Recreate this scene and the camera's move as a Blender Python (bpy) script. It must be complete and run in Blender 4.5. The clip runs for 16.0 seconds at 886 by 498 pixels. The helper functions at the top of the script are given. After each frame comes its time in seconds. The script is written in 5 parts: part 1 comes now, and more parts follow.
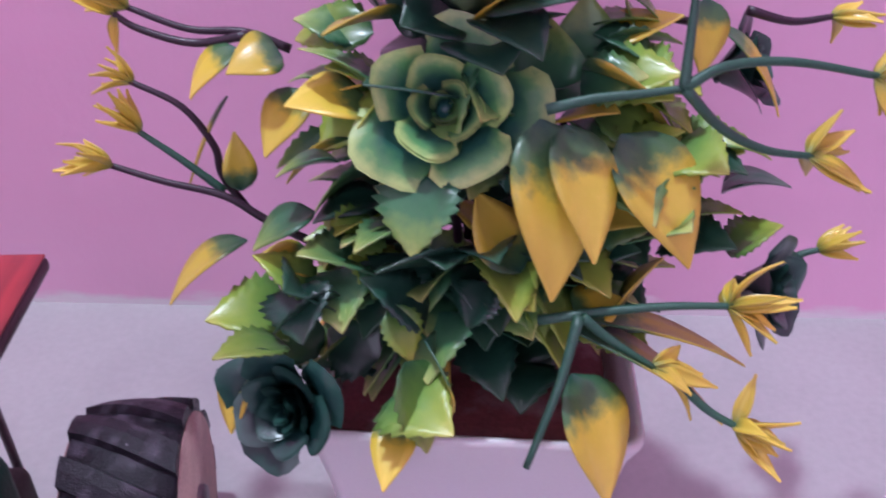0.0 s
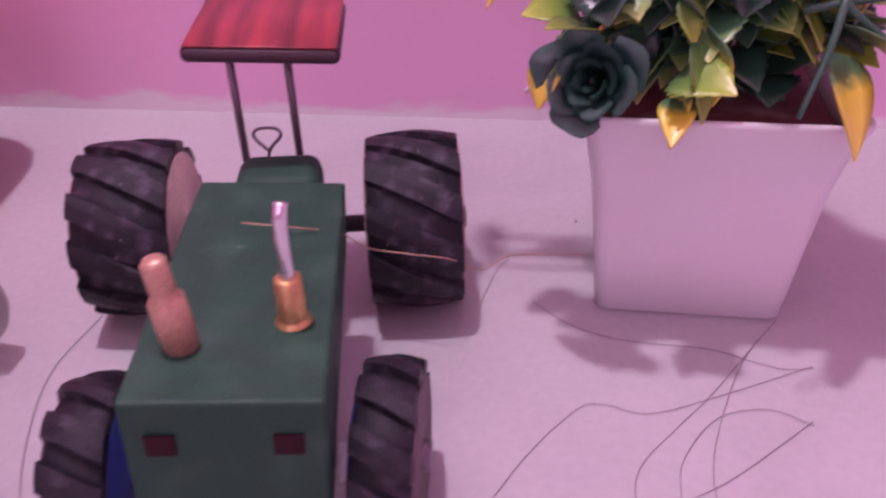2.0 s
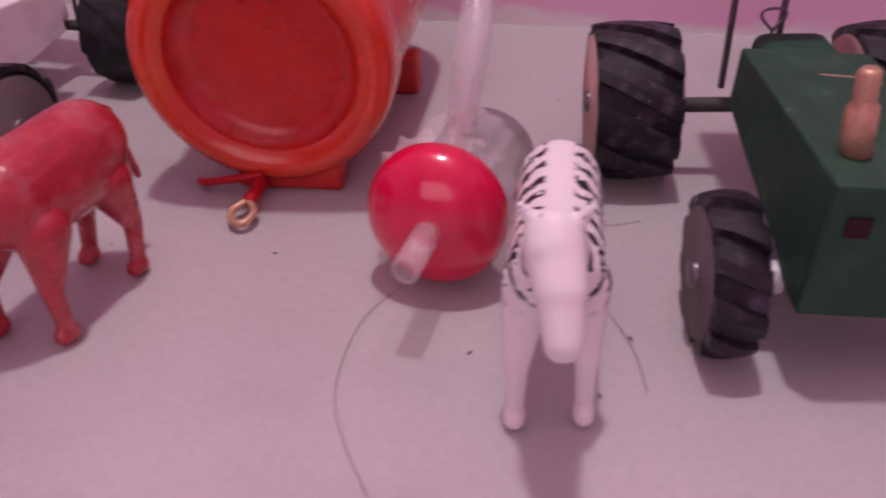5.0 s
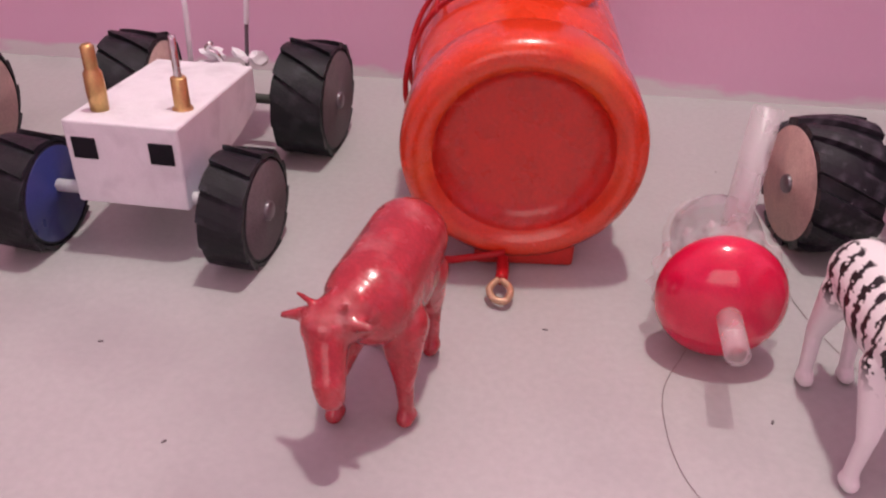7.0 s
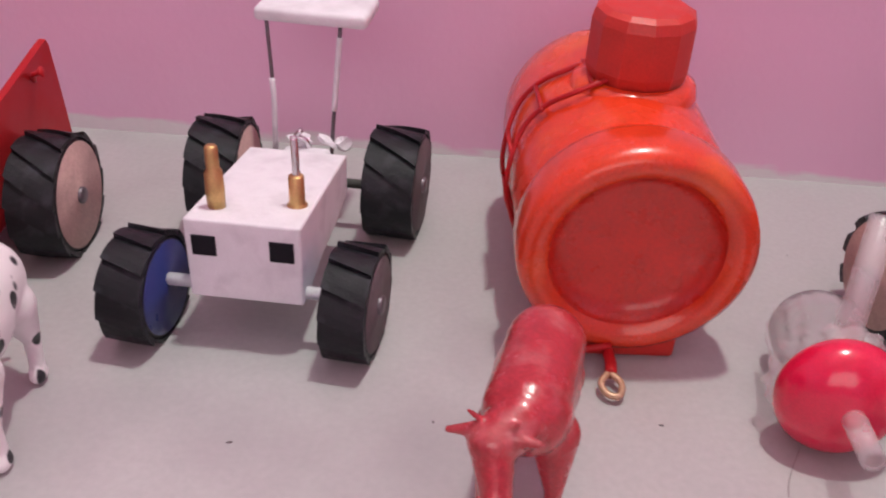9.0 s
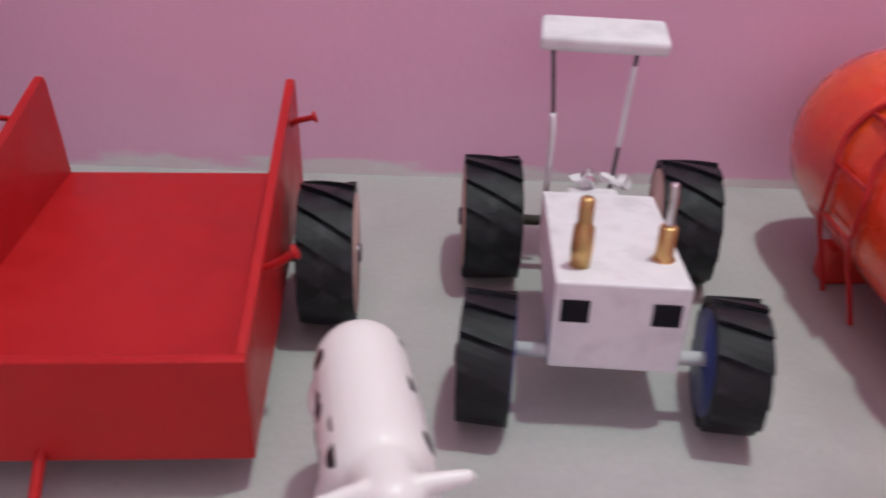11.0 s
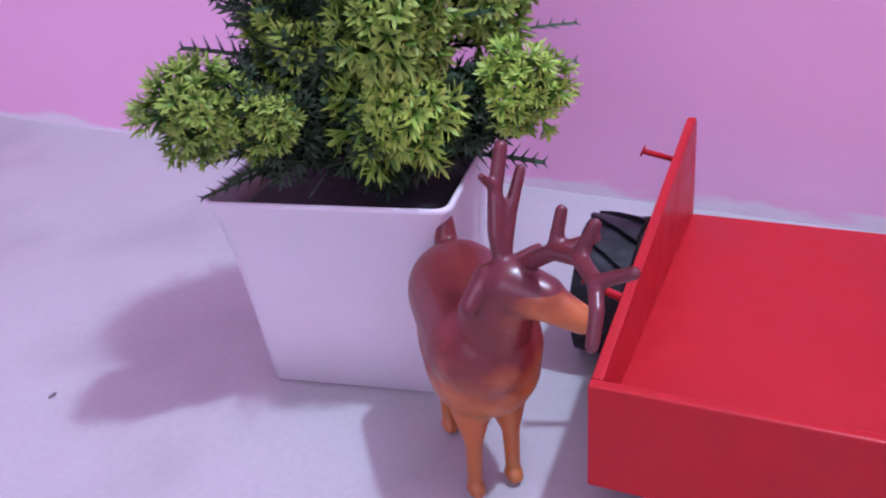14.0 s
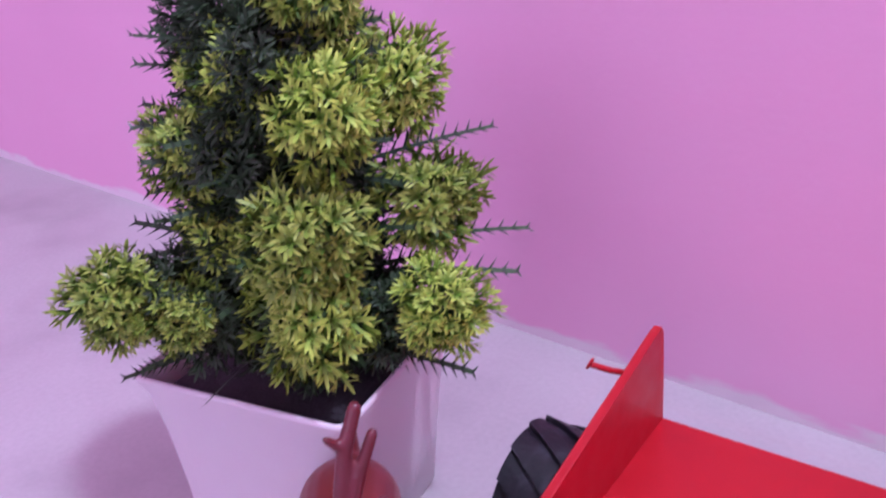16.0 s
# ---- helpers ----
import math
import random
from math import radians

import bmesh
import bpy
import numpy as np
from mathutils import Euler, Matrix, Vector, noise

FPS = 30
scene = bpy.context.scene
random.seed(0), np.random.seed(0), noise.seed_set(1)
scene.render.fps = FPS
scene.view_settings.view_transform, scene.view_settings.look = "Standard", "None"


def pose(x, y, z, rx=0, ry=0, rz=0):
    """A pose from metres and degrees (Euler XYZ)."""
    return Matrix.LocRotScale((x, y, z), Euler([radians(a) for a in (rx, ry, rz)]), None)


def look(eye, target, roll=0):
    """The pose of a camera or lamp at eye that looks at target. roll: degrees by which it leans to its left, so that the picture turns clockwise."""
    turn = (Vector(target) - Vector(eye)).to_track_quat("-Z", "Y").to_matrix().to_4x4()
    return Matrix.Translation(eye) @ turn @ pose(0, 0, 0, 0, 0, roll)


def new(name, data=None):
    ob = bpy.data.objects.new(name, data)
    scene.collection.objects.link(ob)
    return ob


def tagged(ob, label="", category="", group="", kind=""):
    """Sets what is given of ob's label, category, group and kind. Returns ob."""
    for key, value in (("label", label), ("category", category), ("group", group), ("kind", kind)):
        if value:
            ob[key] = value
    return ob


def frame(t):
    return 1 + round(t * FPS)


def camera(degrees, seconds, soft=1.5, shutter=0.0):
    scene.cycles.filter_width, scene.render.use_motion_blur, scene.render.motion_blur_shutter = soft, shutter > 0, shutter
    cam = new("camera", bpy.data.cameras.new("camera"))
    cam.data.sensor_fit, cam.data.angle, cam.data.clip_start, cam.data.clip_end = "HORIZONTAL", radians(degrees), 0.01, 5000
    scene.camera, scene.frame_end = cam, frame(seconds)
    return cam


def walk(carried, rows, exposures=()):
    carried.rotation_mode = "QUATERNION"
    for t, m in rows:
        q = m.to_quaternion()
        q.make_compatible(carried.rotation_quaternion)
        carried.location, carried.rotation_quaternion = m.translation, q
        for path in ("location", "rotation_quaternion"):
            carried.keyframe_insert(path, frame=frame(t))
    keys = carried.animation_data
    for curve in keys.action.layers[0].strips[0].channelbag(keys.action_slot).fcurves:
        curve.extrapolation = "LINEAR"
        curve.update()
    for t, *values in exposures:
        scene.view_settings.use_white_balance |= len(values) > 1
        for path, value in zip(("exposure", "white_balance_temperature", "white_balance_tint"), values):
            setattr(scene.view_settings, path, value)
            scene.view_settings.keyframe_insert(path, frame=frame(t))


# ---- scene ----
cam = camera(54.70, 16.0, soft=2.0, shutter=0.45)
PATH = [
    (0, (0.1266, -0.3254, 0.2319), (0.0064, 1.3790, -0.8076), -1.16),
    (0.5, (0.1102, -0.3301, 0.2348), (-0.0157, 1.3919, -0.7745), -1.27),
    (1, (0.0945, -0.3447, 0.2175), (-0.0352, 1.3577, -0.8242), -0.82),
    (1.5, (0.0852, -0.3791, 0.2056), (-0.0869, 1.2898, -0.8831), -1.12),
    (2, (0.0640, -0.4109, 0.1972), (-0.1433, 1.2305, -0.9266), -1.66),
    (2.5, (0.0529, -0.4258, 0.1979), (-0.2519, 1.1901, -0.9404), -2.39),
    (3, (0.0442, -0.4342, 0.2030), (-0.3624, 1.1621, -0.9312), -2.69),
    (3.5, (0.0317, -0.4451, 0.1981), (-0.3957, 1.1446, -0.9379), -2.64),
    (4, (0.0087, -0.4581, 0.1947), (-0.3965, 1.1352, -0.9443), -2.30),
    (4.5, (-0.0354, -0.4753, 0.1948), (-0.4198, 1.1221, -0.9456), -2.37),
    (5, (-0.0790, -0.4935, 0.1846), (-0.4688, 1.0998, -0.9598), -2.35),
    (7.5, (-0.2386, -0.5290, 0.2392), (-0.3616, 1.1352, -0.8633), 2.44),
    (8, (-0.2504, -0.5283, 0.2492), (-0.3670, 1.1449, -0.8402), 3.01),
    (10.5, (-0.3955, -0.5097, 0.2474), (-0.4239, 1.2215, -0.7537), 1.99),
    (11, (-0.4538, -0.4866, 0.2359), (-0.4668, 1.2341, -0.7833), 1.77),
    (11.5, (-0.5213, -0.4679, 0.2249), (-0.5468, 1.2668, -0.7702), 0.74),
    (12, (-0.5692, -0.4682, 0.2219), (-0.5884, 1.2700, -0.7671), 0.90),
    (12.5, (-0.6161, -0.4646, 0.2320), (-0.6919, 1.2951, -0.7156), 0.14),
    (13, (-0.6247, -0.4863, 0.2349), (-0.9219, 1.2604, -0.6930), -1.64),
    (13.5, (-0.6089, -0.4907, 0.2354), (-1.1649, 1.1891, -0.6970), -2.98),
    (14, (-0.5653, -0.4959, 0.2331), (-1.4593, 1.0435, -0.6784), -4.82),
    (14.5, (-0.5387, -0.4743, 0.2357), (-1.5381, 1.0154, -0.6486), -4.50),
    (15, (-0.5134, -0.4518, 0.2435), (-1.6050, 0.9787, -0.6294), -4.40),
    (15.5, (-0.5147, -0.4326, 0.2697), (-1.6715, 0.9612, -0.5783), -4.55),
    (16, (-0.5111, -0.4152, 0.2891), (-1.6775, 0.9846, -0.5354), -2.98),
]
LIGHT = [
    (0.0, -0.58, 5500, 24), (1.0, -0.28, 5650, 31), (1.5, -0.84, 6300, 80), (2.0, -0.68, 6600, 74), (2.5, -0.40, 6450, 58), (3.5, -0.32, 6700, 50),
    (4.2, -0.42, 6850, 47), (5.0, -1.12, 7050, 50), (7.5, -0.62, 7200, 19), (8.0, -0.60, 7150, 19), (10.4, -0.86, 6350, -1), (11.5, -0.88, 6300, -2),
    (12.0, -0.74, 5350, 7), (12.5, -0.70, 4900, 17), (13.0, -0.58, 4900, 20), (13.5, -0.30, 5000, 22), (14.5, -0.38, 5100, 29), (16.0, -0.36, 5450, 48),
]
walk(cam, [(t, look(eye, target, roll)) for t, eye, target, roll in PATH], LIGHT)

# ---- light ----
world = bpy.data.worlds.new("world")
scene.world = world
world.use_nodes = True
world.node_tree.nodes["Background"].inputs[0].default_value = (0.9, 0.8, 0.85, 1)
world.node_tree.nodes["Background"].inputs[1].default_value = 0.2
wall_lamp = bpy.data.lights.new("wall_lamp", "POINT")
wall_lamp.energy, wall_lamp.shadow_soft_size = 82.0, 0.04
wall_lamp.color = (0.88, 1.0, 0.94)
new("wall_lamp", wall_lamp).matrix_world = pose(-0.15, -0.10, 1.60)
# added fill light from behind the camera; its window is made up too
fill_light = bpy.data.lights.new("room_fill", "AREA")
fill_light.shape, fill_light.size, fill_light.size_y, fill_light.energy = "RECTANGLE", 2.2, 1.5, 30
fill_light.color = (1.0, 0.92, 0.96)
new("room_fill", fill_light).matrix_world = look((-0.4, -3.10, 1.45), (-0.4, 0.0, 0.9))


# ---- materials ----
def node_material(name):
    m = bpy.data.materials.new(name)
    m.use_nodes = True
    return m, m.node_tree.nodes, m.node_tree.links, m.node_tree.nodes["Principled BSDF"]


def surface(name, color, rough=0.5, metal=0.0, fine=900.0, coarse=60.0, vary=0.12, bump=0.15, coat=0.0,
            stain=None, stain_amount=0.5, transmission=0.0, alpha=1.0, sss=0.0, spec=0.5, chips=None):
    """A painted or moulded surface: colour varied at two sizes, with fine relief and optional stains."""
    m, n, l, p = node_material(name)
    co = n.new("ShaderNodeTexCoord")
    big, small = n.new("ShaderNodeTexNoise"), n.new("ShaderNodeTexNoise")
    big.inputs["Scale"].default_value, small.inputs["Scale"].default_value = coarse, fine
    big.inputs["Detail"].default_value, small.inputs["Detail"].default_value = 5, 3
    l.new(co.outputs["Object"], big.inputs["Vector"])
    l.new(co.outputs["Object"], small.inputs["Vector"])
    add = n.new("ShaderNodeMath")
    add.operation = "ADD"
    l.new(big.outputs["Fac"], add.inputs[0])
    l.new(small.outputs["Fac"], add.inputs[1])
    ramp = n.new("ShaderNodeMapRange")
    ramp.inputs["From Min"].default_value, ramp.inputs["From Max"].default_value = 0.65, 1.35
    ramp.inputs["To Min"].default_value, ramp.inputs["To Max"].default_value = 1 - vary, 1 + vary
    l.new(add.outputs[0], ramp.inputs["Value"])
    mul = n.new("ShaderNodeMix")
    mul.data_type, mul.blend_type = "RGBA", "MULTIPLY"
    mul.inputs["Factor"].default_value = 1
    mul.inputs["A"].default_value = (*color, 1)
    l.new(ramp.outputs["Result"], mul.inputs["B"])
    last = mul.outputs["Result"]
    if stain:
        patch = n.new("ShaderNodeTexNoise")
        patch.inputs["Scale"].default_value, patch.inputs["Detail"].default_value = coarse * 0.55, 7
        l.new(co.outputs["Object"], patch.inputs["Vector"])
        cut = n.new("ShaderNodeMapRange")
        cut.inputs["From Min"].default_value, cut.inputs["From Max"].default_value = 0.52, 0.72
        cut.inputs["To Max"].default_value = stain_amount
        l.new(patch.outputs["Fac"], cut.inputs["Value"])
        mix = n.new("ShaderNodeMix")
        mix.data_type = "RGBA"
        l.new(cut.outputs["Result"], mix.inputs["Factor"])
        l.new(last, mix.inputs["A"])
        mix.inputs["B"].default_value = (*stain, 1)
        last = mix.outputs["Result"]
    if chips:
        # small pale chips and scratches where the surface has worn
        chip = n.new("ShaderNodeTexNoise")
        chip.inputs["Scale"].default_value, chip.inputs["Detail"].default_value = chips[1], 3
        l.new(co.outputs["Object"], chip.inputs["Vector"])
        worn = n.new("ShaderNodeMapRange")
        worn.inputs["From Min"].default_value, worn.inputs["From Max"].default_value = chips[2], chips[2] + 0.05
        l.new(chip.outputs["Fac"], worn.inputs["Value"])
        over = n.new("ShaderNodeMix")
        over.data_type = "RGBA"
        l.new(worn.outputs["Result"], over.inputs["Factor"])
        l.new(last, over.inputs["A"])
        over.inputs["B"].default_value = (*chips[0], 1)
        last = over.outputs["Result"]
    l.new(last, p.inputs["Base Color"])
    rr = n.new("ShaderNodeMapRange")
    rr.inputs["From Min"].default_value, rr.inputs["From Max"].default_value = 0.3, 0.7
    rr.inputs["To Min"].default_value, rr.inputs["To Max"].default_value = max(rough - 0.1, 0.02), min(rough + 0.12, 1)
    l.new(big.outputs["Fac"], rr.inputs["Value"])
    l.new(rr.outputs["Result"], p.inputs["Roughness"])
    p.inputs["Metallic"].default_value = metal
    p.inputs["Specular IOR Level"].default_value = spec
    p.inputs["Coat Weight"].default_value = coat
    p.inputs["Coat Roughness"].default_value = 0.12
    p.inputs["Transmission Weight"].default_value = transmission
    p.inputs["Alpha"].default_value = alpha
    p.inputs["Subsurface Weight"].default_value = sss
    p.inputs["Subsurface Scale"].default_value = 0.004
    if bump:
        b = n.new("ShaderNodeBump")
        b.inputs["Strength"].default_value, b.inputs["Distance"].default_value = bump, 0.0006
        l.new(add.outputs[0], b.inputs["Height"])
        l.new(b.outputs["Normal"], p.inputs["Normal"])
    return m


def ramp_material(name, stops, rough=0.35, source="uv", noise_scale=300.0, wobble=0.15, coat=0.2, low=0.0, high=1.0, sss=0.0, snout=None):
    """Colour that runs along the piece: along the leaf (uv) or up the figure (z between low and high)."""
    m, n, l, p = node_material(name)
    co = n.new("ShaderNodeTexCoord")
    sep = n.new("ShaderNodeSeparateXYZ")
    l.new(co.outputs["UV" if source == "uv" else "Object"], sep.inputs[0])
    noise_node = n.new("ShaderNodeTexNoise")
    noise_node.inputs["Scale"].default_value, noise_node.inputs["Detail"].default_value = noise_scale, 4
    l.new(co.outputs["Object"], noise_node.inputs["Vector"])
    span = n.new("ShaderNodeMapRange")
    span.inputs["From Min"].default_value, span.inputs["From Max"].default_value = low, high
    l.new(sep.outputs["Y" if source == "uv" else "Z"], span.inputs["Value"])
    if snout:
        # the paler colour of the belly comes back on the muzzle
        below, both, less = (n.new("ShaderNodeMath") for _ in range(3))
        ahead = n.new("ShaderNodeMapRange")
        ahead.inputs["From Min"].default_value, ahead.inputs["From Max"].default_value = snout[0], snout[0] - 0.010
        below.operation, both.operation, less.operation = "LESS_THAN", "MULTIPLY", "MULTIPLY_ADD"
        below.inputs[1].default_value, less.inputs[1].default_value = snout[1], -snout[2]
        l.new(sep.outputs["Y"], ahead.inputs["Value"])
        l.new(sep.outputs["Z"], below.inputs[0])
        l.new(ahead.outputs["Result"], both.inputs[0])
        l.new(below.outputs[0], both.inputs[1])
        l.new(both.outputs[0], less.inputs[0])
        l.new(sep.outputs["Z"], less.inputs[2])
        l.new(less.outputs[0], span.inputs["Value"])
    jit = n.new("ShaderNodeMath")
    jit.operation = "MULTIPLY_ADD"
    jit.inputs[1].default_value = wobble * 2
    l.new(noise_node.outputs["Fac"], jit.inputs[0])
    l.new(span.outputs["Result"], jit.inputs[2])
    sub = n.new("ShaderNodeMath")
    sub.operation = "SUBTRACT"
    sub.inputs[1].default_value = wobble
    l.new(jit.outputs[0], sub.inputs[0])
    ramp = n.new("ShaderNodeValToRGB")
    el = ramp.color_ramp.elements
    el[0].position, el[0].color = stops[0][0], (*stops[0][1], 1)
    el[1].position, el[1].color = stops[-1][0], (*stops[-1][1], 1)
    for pos, c in stops[1:-1]:
        e = el.new(pos)
        e.color = (*c, 1)
    l.new(sub.outputs[0], ramp.inputs["Fac"])
    info = n.new("ShaderNodeObjectInfo")
    hsv = n.new("ShaderNodeHueSaturation")
    val = n.new("ShaderNodeMapRange")
    val.inputs["To Min"].default_value, val.inputs["To Max"].default_value = 0.8, 1.2
    l.new(info.outputs["Random"], val.inputs["Value"])
    l.new(val.outputs["Result"], hsv.inputs["Value"])
    l.new(ramp.outputs["Color"], hsv.inputs["Color"])
    l.new(hsv.outputs["Color"], p.inputs["Base Color"])
    p.inputs["Roughness"].default_value = rough
    p.inputs["Coat Weight"].default_value = coat
    p.inputs["Coat Roughness"].default_value = 0.2
    p.inputs["Subsurface Weight"].default_value = sss
    p.inputs["Subsurface Scale"].default_value = 0.004
    b = n.new("ShaderNodeBump")
    b.inputs["Strength"].default_value, b.inputs["Distance"].default_value = 0.2, 0.0006
    l.new(noise_node.outputs["Fac"], b.inputs["Height"])
    l.new(b.outputs["Normal"], p.inputs["Normal"])
    return m


def stripe_material():
    """White plastic with black brushed stripes on the flanks, the back left white."""
    m, n, l, p = node_material("zebra_paint")
    co = n.new("ShaderNodeTexCoord")
    wave = n.new("ShaderNodeTexWave")
    wave.wave_type, wave.bands_direction = "BANDS", "Y"
    wave.inputs["Scale"].default_value, wave.inputs["Distortion"].default_value = 46, 3.5
    wave.inputs["Detail"].default_value, wave.inputs["Detail Scale"].default_value = 1, 9
    tilt = n.new("ShaderNodeMapping")
    tilt.inputs["Rotation"].default_value = (radians(28), 0, 0)
    l.new(co.outputs["Object"], tilt.inputs["Vector"])
    l.new(tilt.outputs["Vector"], wave.inputs["Vector"])
    cut = n.new("ShaderNodeMapRange")
    cut.inputs["From Min"].default_value, cut.inputs["From Max"].default_value = 0.60, 0.66
    l.new(wave.outputs["Fac"], cut.inputs["Value"])
    sep = n.new("ShaderNodeSeparateXYZ")
    l.new(co.outputs["Object"], sep.inputs[0])
    side = n.new("ShaderNodeMath")
    side.operation = "ABSOLUTE"
    l.new(sep.outputs["X"], side.inputs[0])
    flank = n.new("ShaderNodeMapRange")
    flank.inputs["From Min"].default_value, flank.inputs["From Max"].default_value = 0.0030, 0.0044
    l.new(side.outputs[0], flank.inputs["Value"])
    high = n.new("ShaderNodeMapRange")
    high.inputs["From Min"].default_value, high.inputs["From Max"].default_value = 0.036, 0.044
    l.new(sep.outputs["Z"], high.inputs["Value"])
    rag = n.new("ShaderNodeTexNoise")
    rag.inputs["Scale"].default_value = 170
    l.new(co.outputs["Object"], rag.inputs["Vector"])
    gap = n.new("ShaderNodeMapRange")
    gap.inputs["From Min"].default_value, gap.inputs["From Max"].default_value = 0.27, 0.31
    l.new(rag.outputs["Fac"], gap.inputs["Value"])
    face = n.new("ShaderNodeMapRange")
    face.inputs["From Min"].default_value, face.inputs["From Max"].default_value = -0.036, -0.032
    l.new(sep.outputs["Y"], face.inputs["Value"])
    prod = None
    for node in (cut, flank, high, gap, face):
        if prod is None:
            prod = node.outputs["Result"]
            continue
        mul = n.new("ShaderNodeMath")
        mul.operation = "MULTIPLY"
        l.new(prod, mul.inputs[0])
        l.new(node.outputs["Result"], mul.inputs[1])
        prod = mul.outputs[0]
    mix = n.new("ShaderNodeMix")
    mix.data_type = "RGBA"
    mix.inputs["A"].default_value, mix.inputs["B"].default_value = (0.82, 0.80, 0.80, 1), (0.008, 0.008, 0.010, 1)
    l.new(prod, mix.inputs["Factor"])
    l.new(mix.outputs["Result"], p.inputs["Base Color"])
    p.inputs["Roughness"].default_value = 0.38
    p.inputs["Subsurface Scale"].default_value = 0.004
    return m


def patch_material():
    """White plastic with black blots on the flanks."""
    m, n, l, p = node_material("cow_paint")
    co = n.new("ShaderNodeTexCoord")
    blot = n.new("ShaderNodeTexVoronoi")
    blot.inputs["Scale"].default_value = 95
    l.new(co.outputs["Object"], blot.inputs["Vector"])
    cut = n.new("ShaderNodeMapRange")
    cut.inputs["From Min"].default_value, cut.inputs["From Max"].default_value = 0.38, 0.33
    l.new(blot.outputs["Distance"], cut.inputs["Value"])
    sep = n.new("ShaderNodeSeparateXYZ")
    l.new(co.outputs["Object"], sep.inputs[0])
    side = n.new("ShaderNodeMath")
    side.operation = "ABSOLUTE"
    l.new(sep.outputs["X"], side.inputs[0])
    flank = n.new("ShaderNodeMapRange")
    flank.inputs["From Min"].default_value, flank.inputs["From Max"].default_value = 0.0118, 0.0125
    l.new(side.outputs[0], flank.inputs["Value"])
    mul = n.new("ShaderNodeMath")
    mul.operation = "MULTIPLY"
    l.new(cut.outputs["Result"], mul.inputs[0])
    l.new(flank.outputs["Result"], mul.inputs[1])
    mix = n.new("ShaderNodeMix")
    mix.data_type = "RGBA"
    mix.inputs["A"].default_value, mix.inputs["B"].default_value = (0.84, 0.82, 0.82, 1), (0.02, 0.02, 0.025, 1)
    l.new(mul.outputs[0], mix.inputs["Factor"])
    l.new(mix.outputs["Result"], p.inputs["Base Color"])
    p.inputs["Roughness"].default_value = 0.35
    return m


def wall_material():
    """Pink distemper with faint roller bands, whitish where the paint ends raggedly at the floor."""
    m, n, l, p = node_material("pink_wall_paint")
    co = n.new("ShaderNodeTexCoord")
    big, small = n.new("ShaderNodeTexNoise"), n.new("ShaderNodeTexNoise")
    big.inputs["Scale"].default_value, big.inputs["Detail"].default_value = 5, 6
    small.inputs["Scale"].default_value, small.inputs["Detail"].default_value = 160, 4
    l.new(co.outputs["Object"], big.inputs["Vector"])
    l.new(co.outputs["Object"], small.inputs["Vector"])
    tone = n.new("ShaderNodeMix")
    tone.data_type = "RGBA"
    tone.inputs["A"].default_value, tone.inputs["B"].default_value = (0.84, 0.490, 0.68, 1), (0.90, 0.545, 0.74, 1)
    l.new(big.outputs["Fac"], tone.inputs["Factor"])
    sep = n.new("ShaderNodeSeparateXYZ")
    l.new(co.outputs["Object"], sep.inputs[0])
    stretch = n.new("ShaderNodeMapping")
    stretch.inputs["Scale"].default_value = (18, 18, 60)
    l.new(co.outputs["Object"], stretch.inputs["Vector"])
    rag = n.new("ShaderNodeTexNoise")
    rag.inputs["Scale"].default_value, rag.inputs["Detail"].default_value = 1.0, 5
    l.new(stretch.outputs["Vector"], rag.inputs["Vector"])
    lift = n.new("ShaderNodeMath")
    lift.operation = "MULTIPLY_ADD"
    lift.inputs[1].default_value = -0.030
    l.new(rag.outputs["Fac"], lift.inputs[0])
    l.new(sep.outputs["Z"], lift.inputs[2])
    edge = n.new("ShaderNodeMapRange")
    edge.inputs["From Min"].default_value, edge.inputs["From Max"].default_value = -0.006, -0.011
    l.new(lift.outputs[0], edge.inputs["Value"])
    mix = n.new("ShaderNodeMix")
    mix.data_type = "RGBA"
    l.new(edge.outputs["Result"], mix.inputs["Factor"])
    l.new(tone.outputs["Result"], mix.inputs["A"])
    mix.inputs["B"].default_value = (0.84, 0.79, 0.81, 1)
    l.new(mix.outputs["Result"], p.inputs["Base Color"])
    p.inputs["Roughness"].default_value = 0.75
    add = n.new("ShaderNodeMath")
    add.operation = "ADD"
    l.new(small.outputs["Fac"], add.inputs[0])
    l.new(rag.outputs["Fac"], add.inputs[1])
    b = n.new("ShaderNodeBump")
    b.inputs["Strength"].default_value, b.inputs["Distance"].default_value = 0.25, 0.001
    l.new(add.outputs[0], b.inputs["Height"])
    l.new(b.outputs["Normal"], p.inputs["Normal"])
    return m


WALL = wall_material()
FLOOR = surface("white_floor", (0.45, 0.44, 0.44), 0.42, fine=300, coarse=16, vary=0.07, bump=0.02, stain=(0.33, 0.31, 0.32), stain_amount=0.65)
WHITE_PAINT = surface("white_frame_paint", (0.78, 0.77, 0.76), 0.4, fine=300, coarse=20, vary=0.04, bump=0.1)
CEILING = surface("ceiling_paint", (0.75, 0.7, 0.72), 0.8, fine=80, coarse=3, vary=0.05, bump=0.0)
POT = surface("white_pot_plastic", (0.74, 0.71, 0.73), 0.45, fine=1500, coarse=40, vary=0.03, bump=0.08, sss=0.05)
FOAM = surface("dark_red_foam", (0.16, 0.035, 0.04), 0.7, fine=700, coarse=120, vary=0.3, bump=0.6, stain=(0.4, 0.3, 0.3), stain_amount=0.6)
SOIL = surface("dark_foam", (0.03, 0.025, 0.03), 0.8, fine=700, coarse=150, vary=0.4, bump=0.8)
